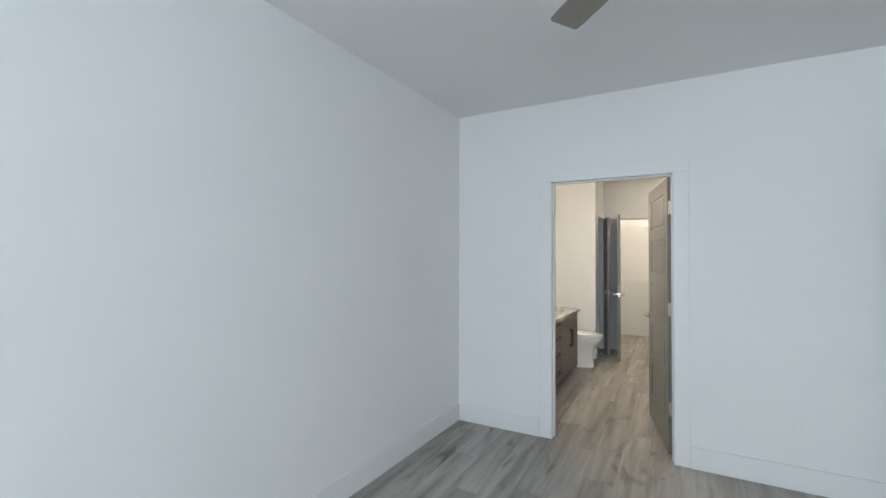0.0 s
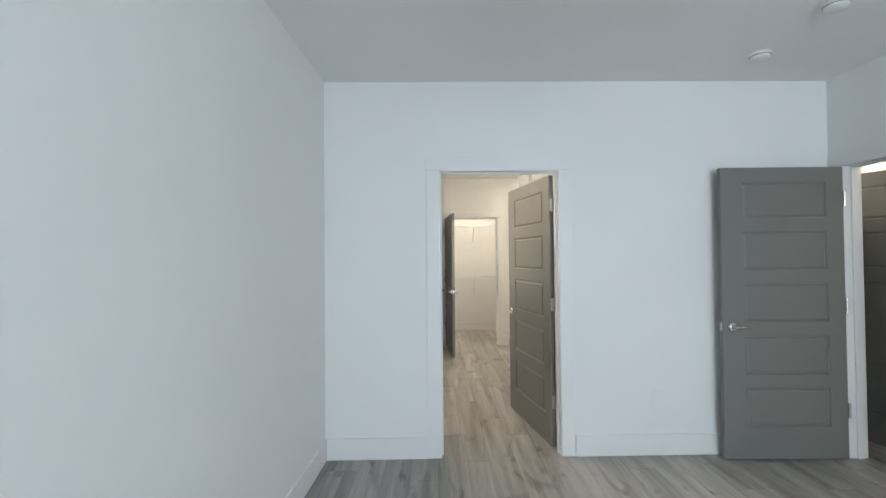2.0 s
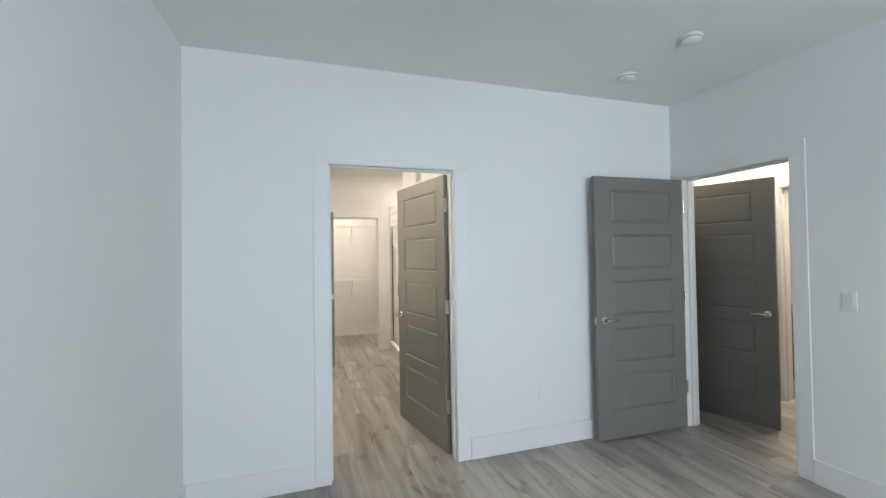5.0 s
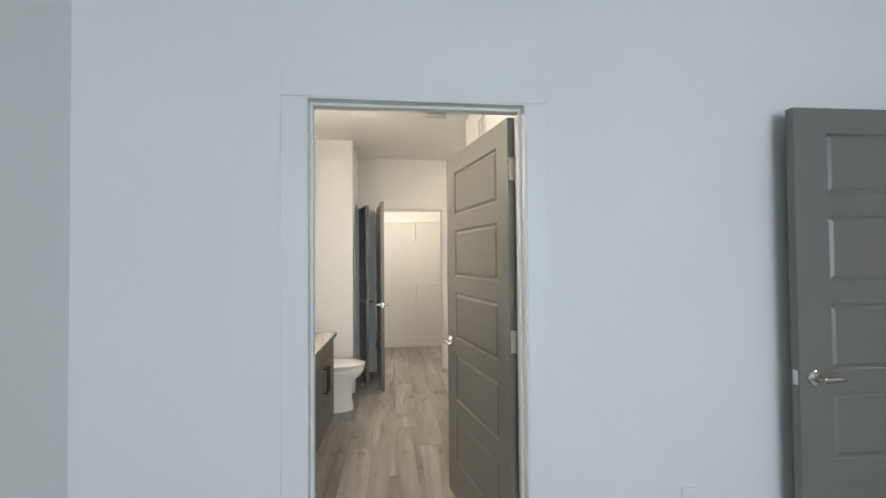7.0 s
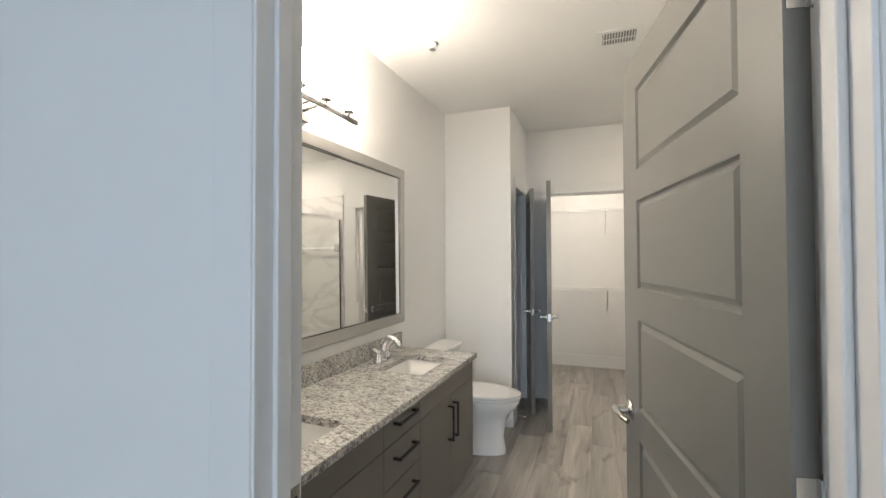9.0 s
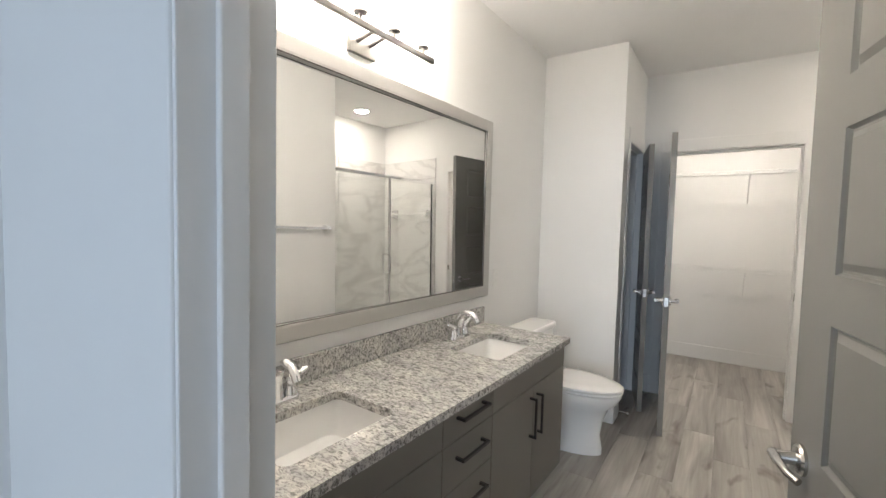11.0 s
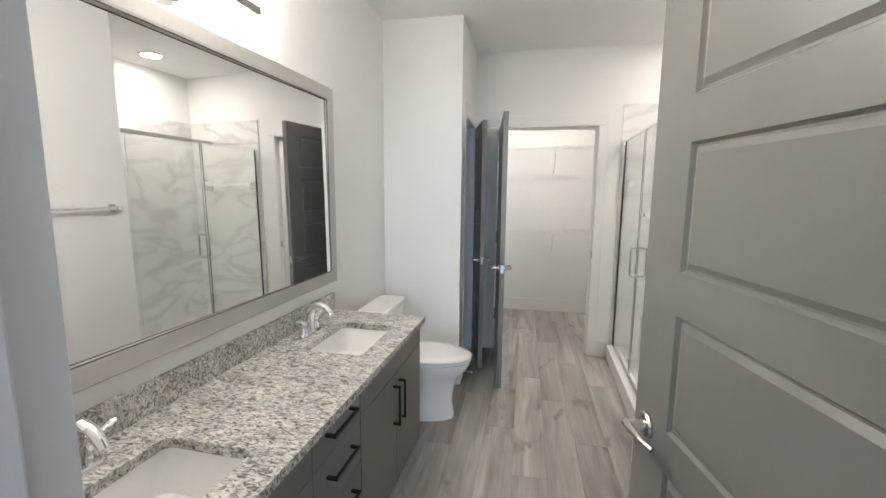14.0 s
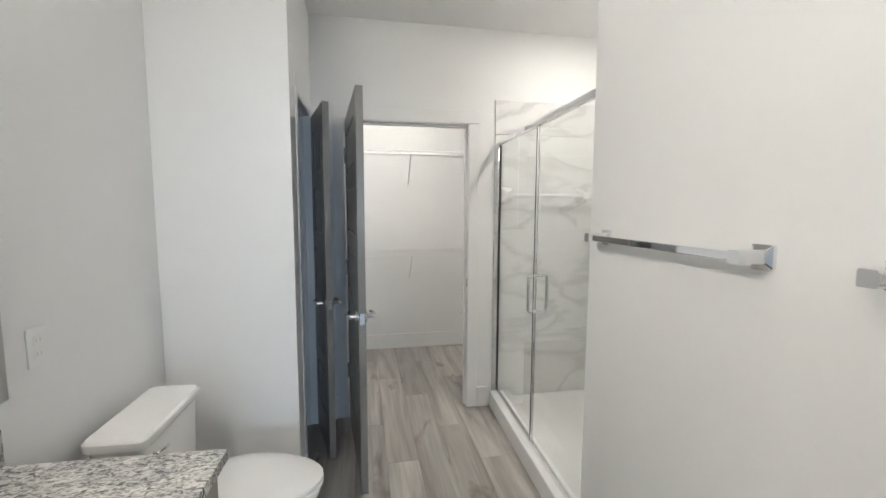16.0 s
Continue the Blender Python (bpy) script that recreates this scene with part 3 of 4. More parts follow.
def worktop():
    """Granite slab with two rounded cut-outs, made from rings round each hole."""
    bm = bmesh.new()
    y_cuts = [YF + 0.001, 4.70, 5.652]
    x0, x1 = BX + 0.001, -0.762
    z0, z1 = CT - 0.03, CT
    for (sx, sy, w, d), y0, y1 in zip(SINKS, y_cuts, y_cuts[1:]):
        hole = rounded_rect(sx, sy, w, d, 0.025, 0, 5)
        n = len(hole)
        outer = []
        for px, py, _ in hole:
            dx, dy = px - sx, py - sy
            t = min(((x1 if dx > 0 else x0) - sx) / dx if abs(dx) > 1e-6 else 1e9, ((y1 if dy > 0 else y0) - sy) / dy if abs(dy) > 1e-6 else 1e9)
            outer.append((sx + dx * t, sy + dy * t))
        corners = [(x1, y1), (x0, y1), (x0, y0), (x1, y0)]
        for c in corners:
            i = min(range(n), key=lambda k: (outer[k][0] - c[0]) ** 2 + (outer[k][1] - c[1]) ** 2)
            outer[i] = c
        for z in (z0, z1):
            hv = [bm.verts.new((p[0], p[1], z)) for p in hole]
            ov = [bm.verts.new((p[0], p[1], z)) for p in outer]
            for k in range(n):
                bm.faces.new((hv[k], hv[(k + 1) % n], ov[(k + 1) % n], ov[k]))
            if z == z0:
                low = (hv, ov)
            else:
                for k in range(n):
                    j = (k + 1) % n
                    bm.faces.new((low[0][k], low[0][j], hv[j], hv[k]))
                    mid = ((outer[k][1] + outer[j][1]) / 2)
                    if abs(mid - 4.70) > 1e-5:
                        bm.faces.new((low[1][k], low[1][j], ov[j], ov[k]))
    bmesh.ops.remove_doubles(bm, verts=bm.verts, dist=0.0002)
    return bm


top = root("vanity_worktop", pose(0, 0, 0), "speckled grey and white polished granite vanity top", "countertop")
part("slab", worktop(), GRANITE, top)
part("backsplash", box(BX + 0.001, BX + 0.021, YF + 0.001, 5.652, CT + 0.0005, CT + 0.10, 0.002), GRANITE, top)


def basin(sx, sy, w, d):
    s = root("sink", pose(sx, sy, CT - 0.03), "white rectangular undermount porcelain sink in granite top", "sink", "vanity sinks")
    w, d = w + 0.012, d + 0.012
    loops = [rounded_rect(0, 0, w + 0.03, d + 0.03, 0.035, -0.001), rounded_rect(0, 0, w, d, 0.03, -0.001), rounded_rect(0, 0, w - 0.012, d - 0.012, 0.03, -0.04), rounded_rect(-0.01, 0, w - 0.05, d - 0.08, 0.04, -0.11),
             rounded_rect(-0.02, 0, w - 0.12, d - 0.20, 0.05, -0.135), rounded_rect(-0.03, 0, 0.05, 0.05, 0.024, -0.142)]
    part("bowl", loft(loops, cap=False), CERAMIC, s, "", True)
    part("drain", lathe([(0.0, -0.143), (0.024, -0.143), (0.024, -0.139), (0.018, -0.138), (0.0, -0.141)], Matrix.Translation((-0.03, 0, 0))), CHROME, s, "chrome drain", True)


def faucet(y):
    f = root("faucet", pose(-1.225, y, CT), "chrome two-handle centerset faucet on the granite top", "faucet", "vanity faucets")
    part("base", loft([rounded_rect(0, 0, 0.05, 0.165, 0.024, 0.0005), rounded_rect(0, 0, 0.05, 0.165, 0.024, 0.012), rounded_rect(0, 0, 0.042, 0.155, 0.02, 0.019)]), CHROME, f, "", True)
    pts = [(0.0, 0, 0.015), (0.0, 0, 0.06), (0.006, 0, 0.10), (0.025, 0, 0.13), (0.055, 0, 0.143), (0.085, 0, 0.135), (0.105, 0, 0.112), (0.112, 0, 0.098)]
    part("spout", tube(pts, 0.013, 14, taper=(0.025, 0.021, 0.0195, 0.0185, 0.0175, 0.016, 0.0145, 0.014)), CHROME, f, "", True)
    for sgn in (-1, 1):
        h = part("handle", lathe([(0.0, 0.016), (0.024, 0.016), (0.021, 0.035), (0.016, 0.052), (0.017, 0.064), (0.011, 0.073), (0.0, 0.075)], Matrix.Translation((0, sgn * 0.052, 0))), CHROME, f, "", True)
        part("lever", tube([(0, sgn * 0.05, 0.066), (0.004, sgn * 0.072, 0.074), (0.006, sgn * 0.1, 0.088), (0.006, sgn * 0.114, 0.092)], 0.006, 10, taper=(0.011, 0.0095, 0.0085, 0.006)), CHROME, h, "", True)


for sk in SINKS:
    basin(*sk)
    faucet(sk[1])

# mirror
MY0, MY1, MZ0, MZ1, FW = 3.76, 5.67, 0.972, 2.032, 0.066
mir = root("wall_mirror", pose(BX, (MY0 + MY1) / 2, MZ0), "wide wall mirror in a champagne silver frame", "mirror")
mg = part("glass", box(0.007, 0.013, -(MY1 - MY0) / 2 + FW - 0.008, (MY1 - MY0) / 2 - FW + 0.008, FW - 0.008, MZ1 - MZ0 - FW + 0.008), MIRROR, mir, "silvered mirror glass")
mg.matrix_basis = pose(0.009, 0, 0, 0, -0.4, -0.5)
L2, HH = (MY1 - MY0) / 2, MZ1 - MZ0


def frame_ring(prof, y0, y1, z0, z1):
    loops = []
    for inset, x in prof:
        loops.append([(x, y0 + inset, z0 + inset), (x, y1 - inset, z0 + inset), (x, y1 - inset, z1 - inset), (x, y0 + inset, z1 - inset)])
    loops.append(loops[0])
    return loft(loops, cap=False)


part("frame", frame_ring([(0, 0.001), (0, 0.029), (0.004, 0.033), (0.05, 0.033), (0.056, 0.033), (FW, 0.031), (FW, 0.001)], -L2, L2, 0, HH), SILVER, mir, "champagne silver frame")

part("bead", frame_ring([(FW - 0.001, 0.027), (FW - 0.001, 0.0325), (FW + 0.002, 0.0325), (FW + 0.002, 0.027)], -L2, L2, 0, HH), PEWTER, mir, "thin dark inner bead")

# vanity light
vl = root("vanity_light", pose(BX, 4.60, 2.145), "brushed pewter bar light with four lit opal glass shades", "wall light")
part("backplate", box(0.0005, 0.02, -0.06, 0.085, -0.068, 0.048, 0.003), BRONZE, vl)
part("bar", box(0.105, 0.12, -0.355, 0.355, -0.012, 0.012, 0.002), BRONZE, vl)
for yy in (-0.02, 0.045):
    part("arm", tube([(0.018, yy, -0.02), (0.11, yy, -0.004)], 0.008), BRONZE, vl)
for k in range(4):
    yy = -0.279 + 0.186 * k
    mt = Matrix.Translation((0.113, yy, 0))
    part("socket", lathe([(0.0, 0.012), (0.008, 0.012), (0.008, 0.03), (0.028, 0.034), (0.028, 0.042), (0.0, 0.042)], mt), BRONZE, vl, "", True)
    part("shade", lathe([(0.0, 0.043), (0.045, 0.043), (0.054, 0.055), (0.058, 0.185), (0.054, 0.185), (0.0, 0.18)], mt), SHADE_GLOW, vl, "lit opal glass shade", True)


# ---- toilet ----
def egg(cx, front, back, w, z, n=32):
    """An elongated oval from back to front along x."""
    pts = []
    for i in range(n):
        a = 2 * math.pi * i / n
        c, s = math.cos(a), math.sin(a)
        rx = front - cx if c > 0 else cx - back
        pts.append((cx + rx * c, w * s * (1 - 0.10 * max(c, 0)), z))
    return pts


toilet = root("toilet", pose(-1.320, 6.062, 0), "white two-piece porcelain toilet with lid closed", "toilet")
part("bowl", loft([egg(0.40, 0.645, 0.18, 0.115, 0.0), egg(0.40, 0.645, 0.18, 0.113, 0.04), egg(0.40, 0.63, 0.18, 0.10, 0.12), egg(0.41, 0.645, 0.16, 0.11, 0.22), egg(0.44, 0.675, 0.14, 0.15, 0.29), egg(0.46, 0.728, 0.14, 0.175, 0.34), egg(0.47, 0.747, 0.14, 0.183, 0.38), egg(0.47, 0.747, 0.14, 0.183, 0.395), egg(0.47, 0.737, 0.15, 0.175, 0.40)]), CERAMIC, toilet, "", True)
part("seat", loft([egg(0.47, 0.737, 0.24, 0.172, 0.4005), egg(0.47, 0.740, 0.24, 0.175, 0.404), egg(0.47, 0.757, 0.24, 0.188, 0.407), egg(0.47, 0.757, 0.24, 0.188, 0.414), egg(0.47, 0.747, 0.245, 0.18, 0.419)]), CERAMIC, toilet, "", True)
part("lid", loft([egg(0.47, 0.705, 0.25, 0.150, 0.4195), egg(0.47, 0.712, 0.25, 0.155, 0.4255), egg(0.47, 0.759, 0.21, 0.189, 0.4275), egg(0.47, 0.757, 0.21, 0.188, 0.437), egg(0.47, 0.728, 0.23, 0.165, 0.446), egg(0.47, 0.675, 0.28, 0.12, 0.449)]), CERAMIC, toilet, "", True)
part("tank", loft([rounded_rect(0.150, 0, 0.15, 0.36, 0.03, 0.40), rounded_rect(0.150, 0, 0.16, 0.385, 0.03, 0.45), rounded_rect(0.150, 0, 0.17, 0.41, 0.03, 0.705)]), CERAMIC, toilet, "", True)
part("tank_lid", loft([rounded_rect(0.150, 0, 0.188, 0.43, 0.03, 0.7055), rounded_rect(0.150, 0, 0.194, 0.436, 0.03, 0.712), rounded_rect(0.150, 0, 0.194, 0.436, 0.03, 0.735), rounded_rect(0.150, 0, 0.178, 0.42, 0.028, 0.744)]), CERAMIC, toilet, "", True)
part("flush_lever", tube([(0.228, -0.15, 0.66), (0.248, -0.15, 0.66), (0.25, -0.11, 0.655), (0.248, -0.08, 0.65)], 0.006), CHROME, toilet, "chrome flush lever", True)

# door stop on the skirting by the linen closet
stop = root("door_stop", pose(-0.71 + T, 6.62, 0.06), "chrome spring door stop with white tip on baseboard", "door stop")
part("spring", tube([(0, 0, 0), (0.07, 0, 0)], 0.005), CHROME, stop)
part("tip", tube([(0.07, 0, 0), (0.082, 0, 0)], 0.007), PLASTIC, stop, "white rubber tip")


# ---- towel bars ----
def towel_bar(y0, y1, z):
    t = root("towel_bar", pose(0.402, (y0 + y1) / 2, z), "chrome square towel bar on the bathroom wall", "towel bar", "towel bars")
    hl = (y1 - y0) / 2
    for s in (-1, 1):
        yy = s * (hl - 0.025)
        part("bracket", loft([rounded_rect(0, 0, 0.048, 0.048, 0.004, 0), rounded_rect(0, 0, 0.048, 0.048, 0.004, 0.008), rounded_rect(0, 0, 0.029, 0.029, 0.004, 0.014), rounded_rect(0, 0, 0.027, 0.027, 0.004, 0.076)]), CHROME, t)
        t.children[-1].matrix_basis = pose(-0.0005, yy, 0, 0, -90, 0)
    part("rail", box(-0.07, -0.05, -hl + 0.03, hl - 0.03, -0.009, 0.009, 0.0015), CHROME, t)


towel_bar(5.10, 5.70, 1.38)
towel_bar(4.325, 4.925, 1.375)

# ---- shower ----
tray = root("shower_tray", pose(0, 0, 0), "white acrylic shower tray with raised curb", "shower tray")
part("pan", box(0.60, 1.418, 5.787, 7.343, 0.0, 0.06, 0.004), ACRYLIC, tray)
part("curb", box(0.475, 0.63, 5.79, 7.338, 0.0, 0.125, 0.008), ACRYLIC, tray)
part("drain", lathe([(0.0, 0.0605), (0.045, 0.0605), (0.045, 0.063), (0.0, 0.0635)], Matrix.Translation((1.0, 6.6, 0))), CHROME, tray, "chrome drain")

enc = root("shower_enclosure", pose(0.528, 0, 0), "chrome framed clear glass shower enclosure with door", "shower enclosure")
Y0, YM, Y1, Z0, Z1 = 5.788, 6.605, 7.338, 0.126, 1.915
part("header", box(-0.018, 0.018, Y0, Y1, Z1 - 0.005, Z1 + 0.025, 0.003), CHROME, enc)
part("sill_track", box(-0.016, 0.016, Y0, Y1, Z0, Z0 + 0.022, 0.003), CHROME, enc)
part("wall_channel", box(-0.012, 0.012, Y0, Y0 + 0.018, Z0 + 0.022, Z1 - 0.005, 0.002), CHROME, enc)
part("wall_channel", box(-0.012, 0.012, Y1 - 0.018, Y1, Z0 + 0.022, Z1 - 0.005, 0.002), CHROME, enc)
part("post", box(-0.008, 0.008, YM - 0.009, YM + 0.009, Z0 + 0.022, Z1 - 0.005, 0.002), CHROME, enc)
part("seal", box(-0.0095, 0.0095, YM + 0.0095, YM + 0.014, Z0 + 0.024, Z1 - 0.008), DARK, enc)
part("seal", box(-0.0095, 0.0095, Y1 - 0.023, Y1 - 0.0185, Z0 + 0.024, Z1 - 0.008), DARK, enc)
for a, b in ((Y0 + 0.018, YM - 0.009), (YM + 0.014, Y1 - 0.023)):
    g = part("glass", box(-0.003, 0.003, a, b, Z0 + 0.022, Z1 - 0.005), GLASS, enc, "clear glass pane")
    g.visible_shadow = False
for s in (-1, 1):
    x = s * 0.004
    o = s * 0.055
    pts = [(x, 6.57, 0.91), (o * 0.75, 6.57, 0.91), (o * 0.95, 6.57, 0.918), (o, 6.57, 0.935), (o, 6.57, 1.085), (o * 0.95, 6.57, 1.102), (o * 0.75, 6.57, 1.11), (x, 6.57, 1.11)]
    part("handle", tube(pts, 0.0095, 12), CHROME, enc, "chrome pull handle", True)

lining = root("shower_tiles", pose(0, 0, 0), "white marble-look wall tiles with grey veins", "wall tiles", kind="structure")
TILES = []
ZT = [0.062, 0.56, 1.32, 1.99, 2.227]
for a, b in zip(ZT, ZT[1:]):
    for u0, u1 in ((0.541, 1.412),):
        TILES.append((u0, u1, 7.333, 7.3445, a + 0.001, b - 0.001))
        TILES.append((u0, u1, 5.7855, 5.797, a + 0.001, b - 0.001))
    for u0, u1 in ((5.798, 6.58), (6.582, 7.332)):
        TILES.append((1.408, 1.4195, u0, u1, a + 0.001, b - 0.001))
for t in TILES:
    part("tile", box(*t, bevel=0.001, seg=1), MARBLE, lining)

shelf = root("shower_shelf", pose(0.92, 7.333, 1.565), "white ceramic towel bar on the marble shower wall", "towel bar")
part("bar", box(-0.30, 0.30, -0.075, -0.053, -0.011, 0.011, 0.004), CERAMIC, shelf)
for s in (-1, 1):
    part("bracket", loft([rounded_rect(0, 0, 0.085, 0.11, 0.012, 0.0), rounded_rect(0, 0, 0.08, 0.105, 0.012, 0.015), rounded_rect(0, 0, 0.05, 0.07, 0.012, 0.05), rounded_rect(0, 0, 0.045, 0.05, 0.012, 0.09)]), CERAMIC, shelf, "", True)
    shelf.children[-1].matrix_basis = pose(s * 0.29, -0.0005, 0, 90, 0, 0)


# ---- ceiling and wall fittings of the bathroom ----
def downlight(x, y, z, glow, label):
    d = root("recessed_light", pose(x, y, z), label, "recessed light", "recessed lights")
    part("trim_ring", lathe([(0.075, 0.0), (0.095, 0.0), (0.094, -0.005), (0.077, -0.007), (0.075, 0.0)]), PLASTIC, d, "", True)
    part("lens", lathe([(0.0, -0.0025), (0.074, -0.0025), (0.074, -0.0045), (0.0, -0.0045)]), glow, d, "lit frosted lens")


downlight(1.04, 6.62, 2.70, DISC_GLOW, "lit white recessed light over the shower")
downlight(-0.1, 7.86, 2.70, CLOSET_GLOW, "lit white recessed light in the walk-in closet")
downlight(3.22, 3.35, 2.70, HALL_GLOW, "lit white recessed light in the hallway")
downlight(4.3, 3.2, 2.70, HALL_GLOW, "lit white recessed light in the guest bathroom")


def grille(m, w, h, label, slats):
    g = root("air_vent", m, label, "air vent")
    bm = box(-w / 2, w / 2, -h / 2, -h / 2 + 0.03, -0.008, 0, 0.002)
    for b in ((-w / 2, w / 2, h / 2 - 0.03, h / 2), (-w / 2, -w / 2 + 0.03, -h / 2 + 0.03, h / 2 - 0.03), (w / 2 - 0.03, w / 2, -h / 2 + 0.03, h / 2 - 0.03)):
        bm = box(*b, -0.008, 0, 0.002, bm)
    part("frame", bm, PLASTIC, g)
    part("backing", box(-w / 2 + 0.03, w / 2 - 0.03, -h / 2 + 0.03, h / 2 - 0.03, -0.0015, -0.0005), DUCT, g, "grey duct behind the slats")
    n = slats
    for i in range(n):
        u = -w / 2 + 0.03 + (w - 0.06) * (i + 0.5) / n
        b = box(-0.0012, 0.0012, -h / 2 + 0.03, h / 2 - 0.03, -0.004, 0.004)
        s = part("slat", b, PLASTIC, g)
        s.matrix_basis = pose(u, 0, -0.0055, 0, 35, 0)
    part("crossbar", box(-w / 2 + 0.03, w / 2 - 0.03, -0.004, 0.004, -0.0105, -0.008), PLASTIC, g)


grille(pose(0.104, 5.62, 2.70), 0.24, 0.20, "white louvred supply vent in the bathroom ceiling", 12)
grille(pose(0.402, 5.07, 2.37, 0, 90, 0), 0.33, 0.27, "white return vent high on the bathroom wall", 14)

spk = root("sprinkler", pose(-0.94, 5.31, 2.70), "small white fire sprinkler head on the bathroom ceiling", "sprinkler")
part("escutcheon", lathe([(0.0, 0.0), (0.035, 0.0), (0.03, -0.008), (0.012, -0.012), (0.0, -0.012)]), PLASTIC, spk, "", True)
part("head", lathe([(0.0, -0.012), (0.009, -0.012), (0.007, -0.035), (0.018, -0.037), (0.018, -0.039), (0.0, -0.039)]), CHROME, spk, "chrome sprinkler head", True)


# ---- walk-in closet shelving ----
def wire_shelf(z, x0, x1, braces):
    s = root("wire_shelf", pose(0, 8.775, z), "white wire closet shelf with diagonal braces", "wire shelf", "closet shelves")
    rails = None
    for y, dz in ((-0.305, 0), (-0.305, -0.03), (-0.15, -0.004), (-0.01, 0)):
        rails = tube([(x0, y, dz), (x1, y, dz)], 0.0038, 8, rails)
    part("rail", rails, WIRE, s)
    me = make("wire", tube([(0, -0.008, 0.003), (0, -0.304, 0.003), (0, -0.309, -0.004), (0, -0.309, -0.03)], 0.0009, 5), WIRE)
    n = int((x1 - x0) / 0.0254)
    rods = bmesh.new()
    for i in range(n):
        k = bmesh.new()
        k.from_mesh(me)
        k.transform(Matrix.Translation((x0 + 0.0127 + i * 0.0254, 0, 0)))
        join(rods, k)
    tagged(part("wires", rods, WIRE, s), kind="stuff")
    for x in braces:
        bm = box(x - 0.008, x + 0.008, -0.006, 0, -0.34, -0.29, 0.001)
        bm = tube([(x, -0.30, -0.015), (x, -0.006, -0.30)], 0.006, 8, bm)
        part("brace", bm, WIRE, s)


wire_shelf(2.012, -1.22, 1.40, (-0.85, 0.075, 0.95))
wire_shelf(1.038, -1.22, 1.40, (-0.85, 0.085, 0.95))

# the west side of the bathroom runs two degrees off the square
SKEW = Matrix.Translation((BX, 5.72, 0)) @ Matrix.Rotation(radians(-1.95), 4, "Z") @ Matrix.Translation((-BX, -5.72, 0))
baseboard([(BX, BX + T, 5.70, 6.50)])
[o for o in scene.objects if o.name.startswith("baseboard")][-1].name = "toilet_baseboard"
SKEWED = ("toilet_baseboard", "wall_bath_west", "vanity", "sink", "faucet", "wall_mirror", "toilet")
for ob in [o for o in scene.objects if o.parent is None]:
    if ob.name.startswith(SKEWED) or (ob.name.startswith("outlet") and ob.location.x < -1):
        ob.matrix_world = SKEW @ ob.matrix_basis

TURN = Matrix.Translation((0.544, 6.48, 0)) @ Matrix.Rotation(radians(-1.9), 4, "Z") @ Matrix.Translation((-0.528, -6.5, 0))
for ob in [o for o in scene.objects if o.name.startswith("shower_enclosure")]:
    ob.matrix_world = TURN @ ob.matrix_basis
for ob in [o for o in scene.objects if o.name.startswith("curb")]:
    ob.matrix_basis = TURN

# ---- guest bathroom seen across the hall ----
gx = 4.36
gv = root("guest_vanity", pose(0, 0, 0), "taupe vanity cabinet with drawers and black pulls", "cabinet")
part("body", box(gx + 0.02, 4.948, 3.0, 4.25, 0.10, 0.77), CABINET, gv)
# shade below the drawers painted in with KICK, as on the main vanity
part("toe_kick", box(gx + 0.09, 4.948, 3.0, 4.25, 0.0, 0.10), KICK, gv, "recessed toe kick with its shade put into the colour")
for z0, z1 in ((0.10, 0.294), (0.298, 0.466), (0.470, 0.628), (0.632, 0.766)):
    d = part("drawer_front", box(gx, gx + 0.019, 3.72, 4.05, z0, z1, 0.0015), CABINET, gv)
    pull(d, (gx, 3.8, (z0 + z1) / 2), (gx, 3.97, (z0 + z1) / 2), (-0.032, 0, 0))
for a, b in ((3.002, 3.358), (3.362, 3.716), (4.054, 4.248)):
    d = part("door", box(gx, gx + 0.019, a, b, 0.10, 0.628, 0.0015), CABINET, gv)
    pull(d, (gx, b - 0.04, 0.385), (gx, b - 0.04, 0.585), (-0.032, 0, 0))
part("false_front", box(gx, gx + 0.019, 3.002, 3.716, 0.632, 0.766, 0.0015), CABINET, gv)
gt = root("guest_worktop", pose(0, 0, 0), "speckled grey granite vanity top with backsplash", "countertop")
part("slab", box(gx - 0.025, 4.948, 2.98, 4.27, 0.7705, 0.80, 0.003), GRANITE, gt)
part("backsplash", box(4.928, 4.948, 2.98, 4.27, 0.8005, 0.90, 0.002), GRANITE, gt)
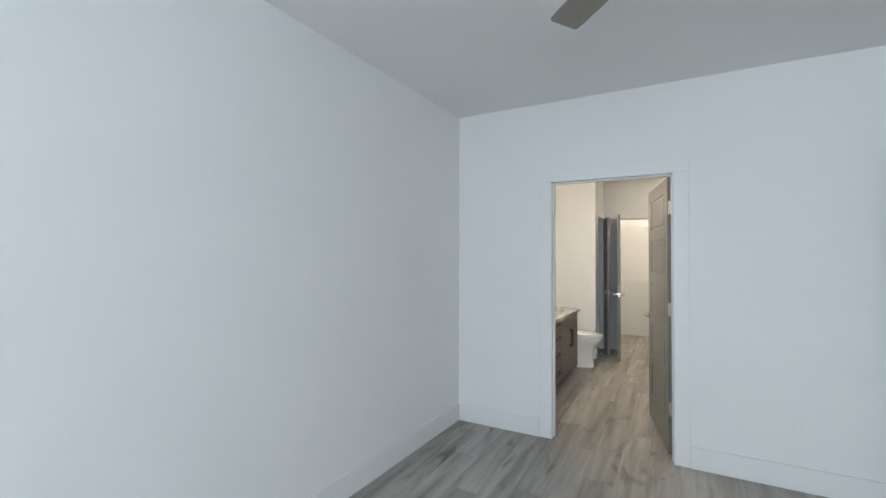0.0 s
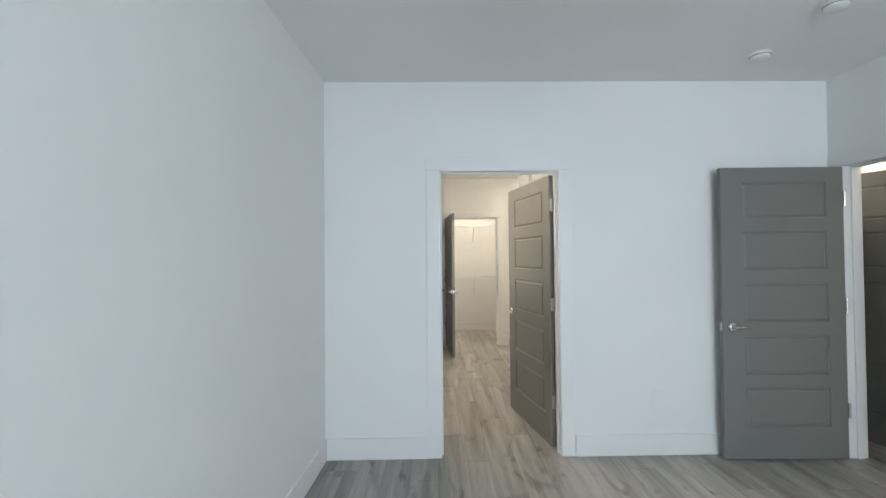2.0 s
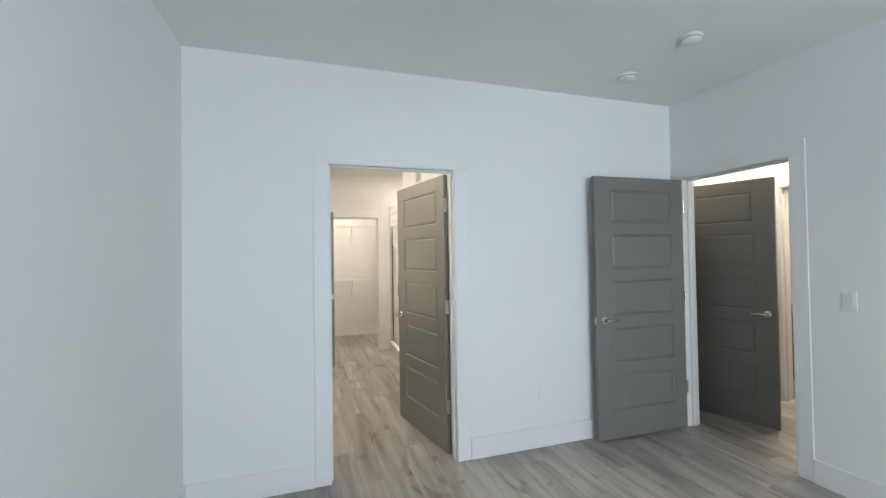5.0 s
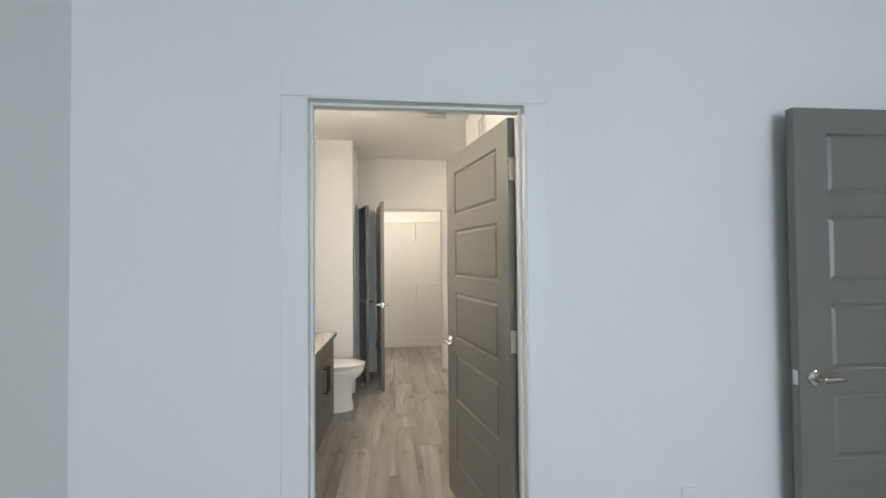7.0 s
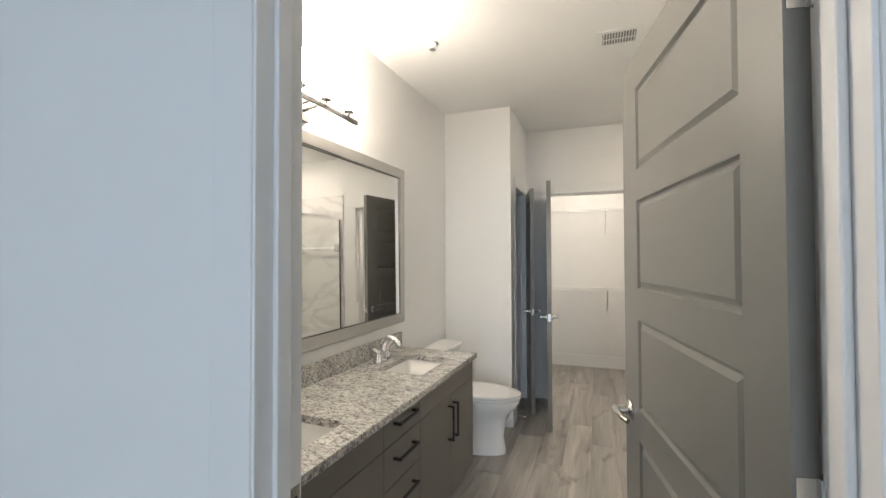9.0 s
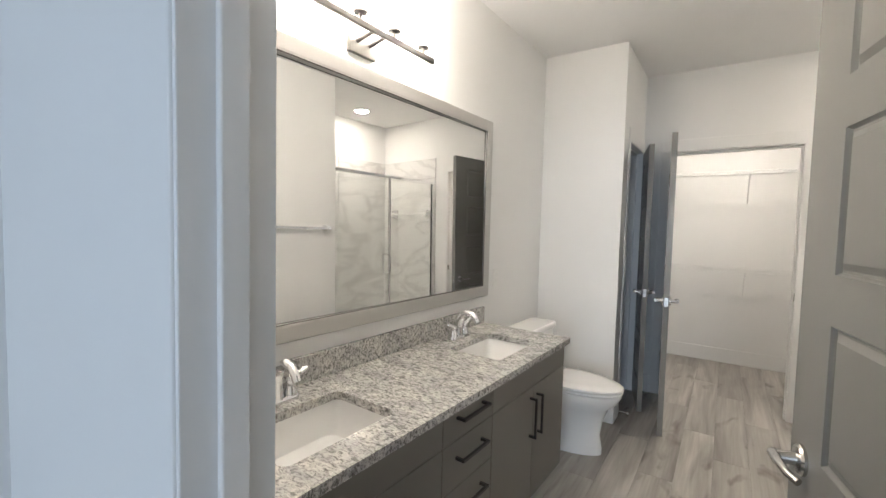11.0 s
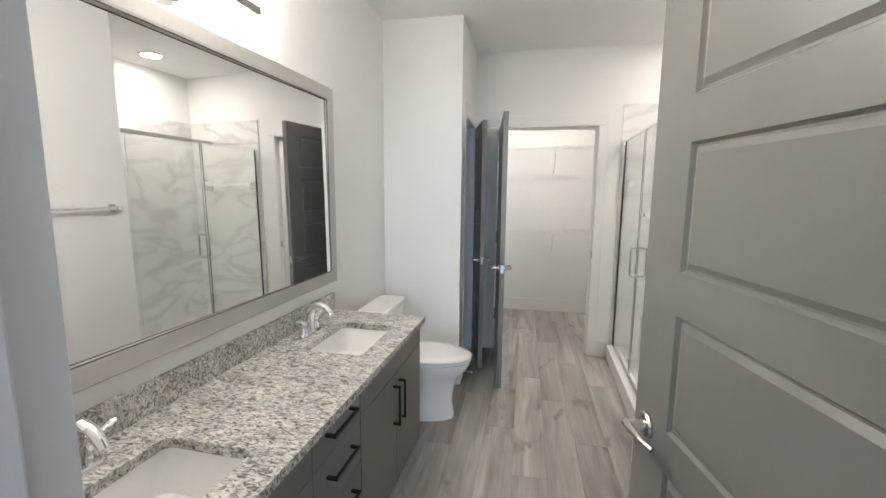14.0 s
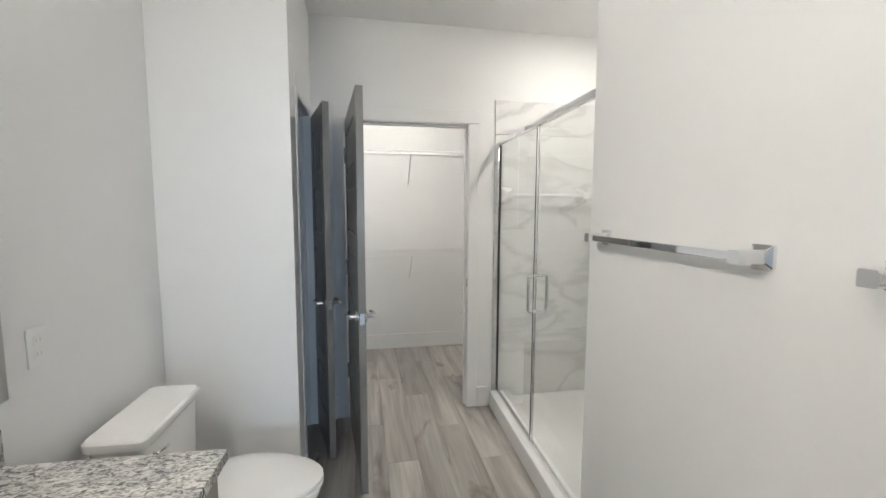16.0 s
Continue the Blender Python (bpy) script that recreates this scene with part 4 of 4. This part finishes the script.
tagged(part("guest_sink", loft([rounded_rect(4.64, 3.45, 0.30, 0.42, 0.04, 0.8005), rounded_rect(4.64, 3.45, 0.31, 0.43, 0.04, 0.806), rounded_rect(4.64, 3.45, 0.26, 0.38, 0.04, 0.806), rounded_rect(4.64, 3.45, 0.22, 0.34, 0.04, 0.803)]), CERAMIC, rounded=True), "white rectangular porcelain sink in granite top", "sink")

# ---- floor ----
sub = box(-1.85, 2.40, -2.95, 3.705, -0.10, -0.002)
sub = box(-1.60, 1.54, 3.705, 8.94, -0.10, -0.002, bm=sub)
sub = box(2.40, 5.07, 0.9, 4.92, -0.10, -0.002, bm=sub)
floor = tagged(part("floor", sub, SUB), "grey-brown wood-look vinyl plank floor", "floor", kind="structure")
PW, PL = 0.182, 1.22
rng = random.Random(4)


def plank_mesh(w, l):
    bm = bmesh.new()
    c, g = 0.0009, 0.0002
    a = [bm.verts.new((x, y, -0.0016)) for x, y in ((g, g), (w - g, g), (w - g, l - g), (g, l - g))]
    b = [bm.verts.new((x, y, 0.0)) for x, y in ((g + c, g + c), (w - g - c, g + c), (w - g - c, l - g - c), (g + c, l - g - c))]
    for k in range(4):
        bm.faces.new((a[k], a[(k + 1) % 4], b[(k + 1) % 4], b[k]))
    bm.faces.new(b)
    return make("plank", bm, PLANK)


ROOMS = ((-1.68, 2.38, -2.85, 3.64), (-1.42, 0.50, 3.64, 8.85), (2.30, 4.96, 1.0, 4.85), (0.5, 1.45, 7.43, 8.85))
MESHES = {}
lane = 0
x = -1.54 - PW
while x < 4.96:
    spans = []
    for r0, r1, s0, s1 in ROOMS:
        if x + 0.02 < r1 and x + PW - 0.02 > r0:
            if spans and s0 < spans[-1][1] + 0.01:
                spans[-1][1] = max(s1, spans[-1][1])
            else:
                spans.append([s0, s1])
    y = -2.92 - PL * ((lane * 0.37 + 0.15 * rng.random()) % 1.0)
    while y < 8.9:
        for s0, s1 in spans:
            a, b = max(y, s0), min(y + PL, s1)
            if b - a > 0.01:
                key = round(b - a, 3)
                if key not in MESHES:
                    MESHES[key] = plank_mesh(PW, key)
                ob = new("plank", MESHES[key])
                ob.location = (x, a, 0)
                ob.parent = floor
        y += PL
    x += PW
    lane += 1
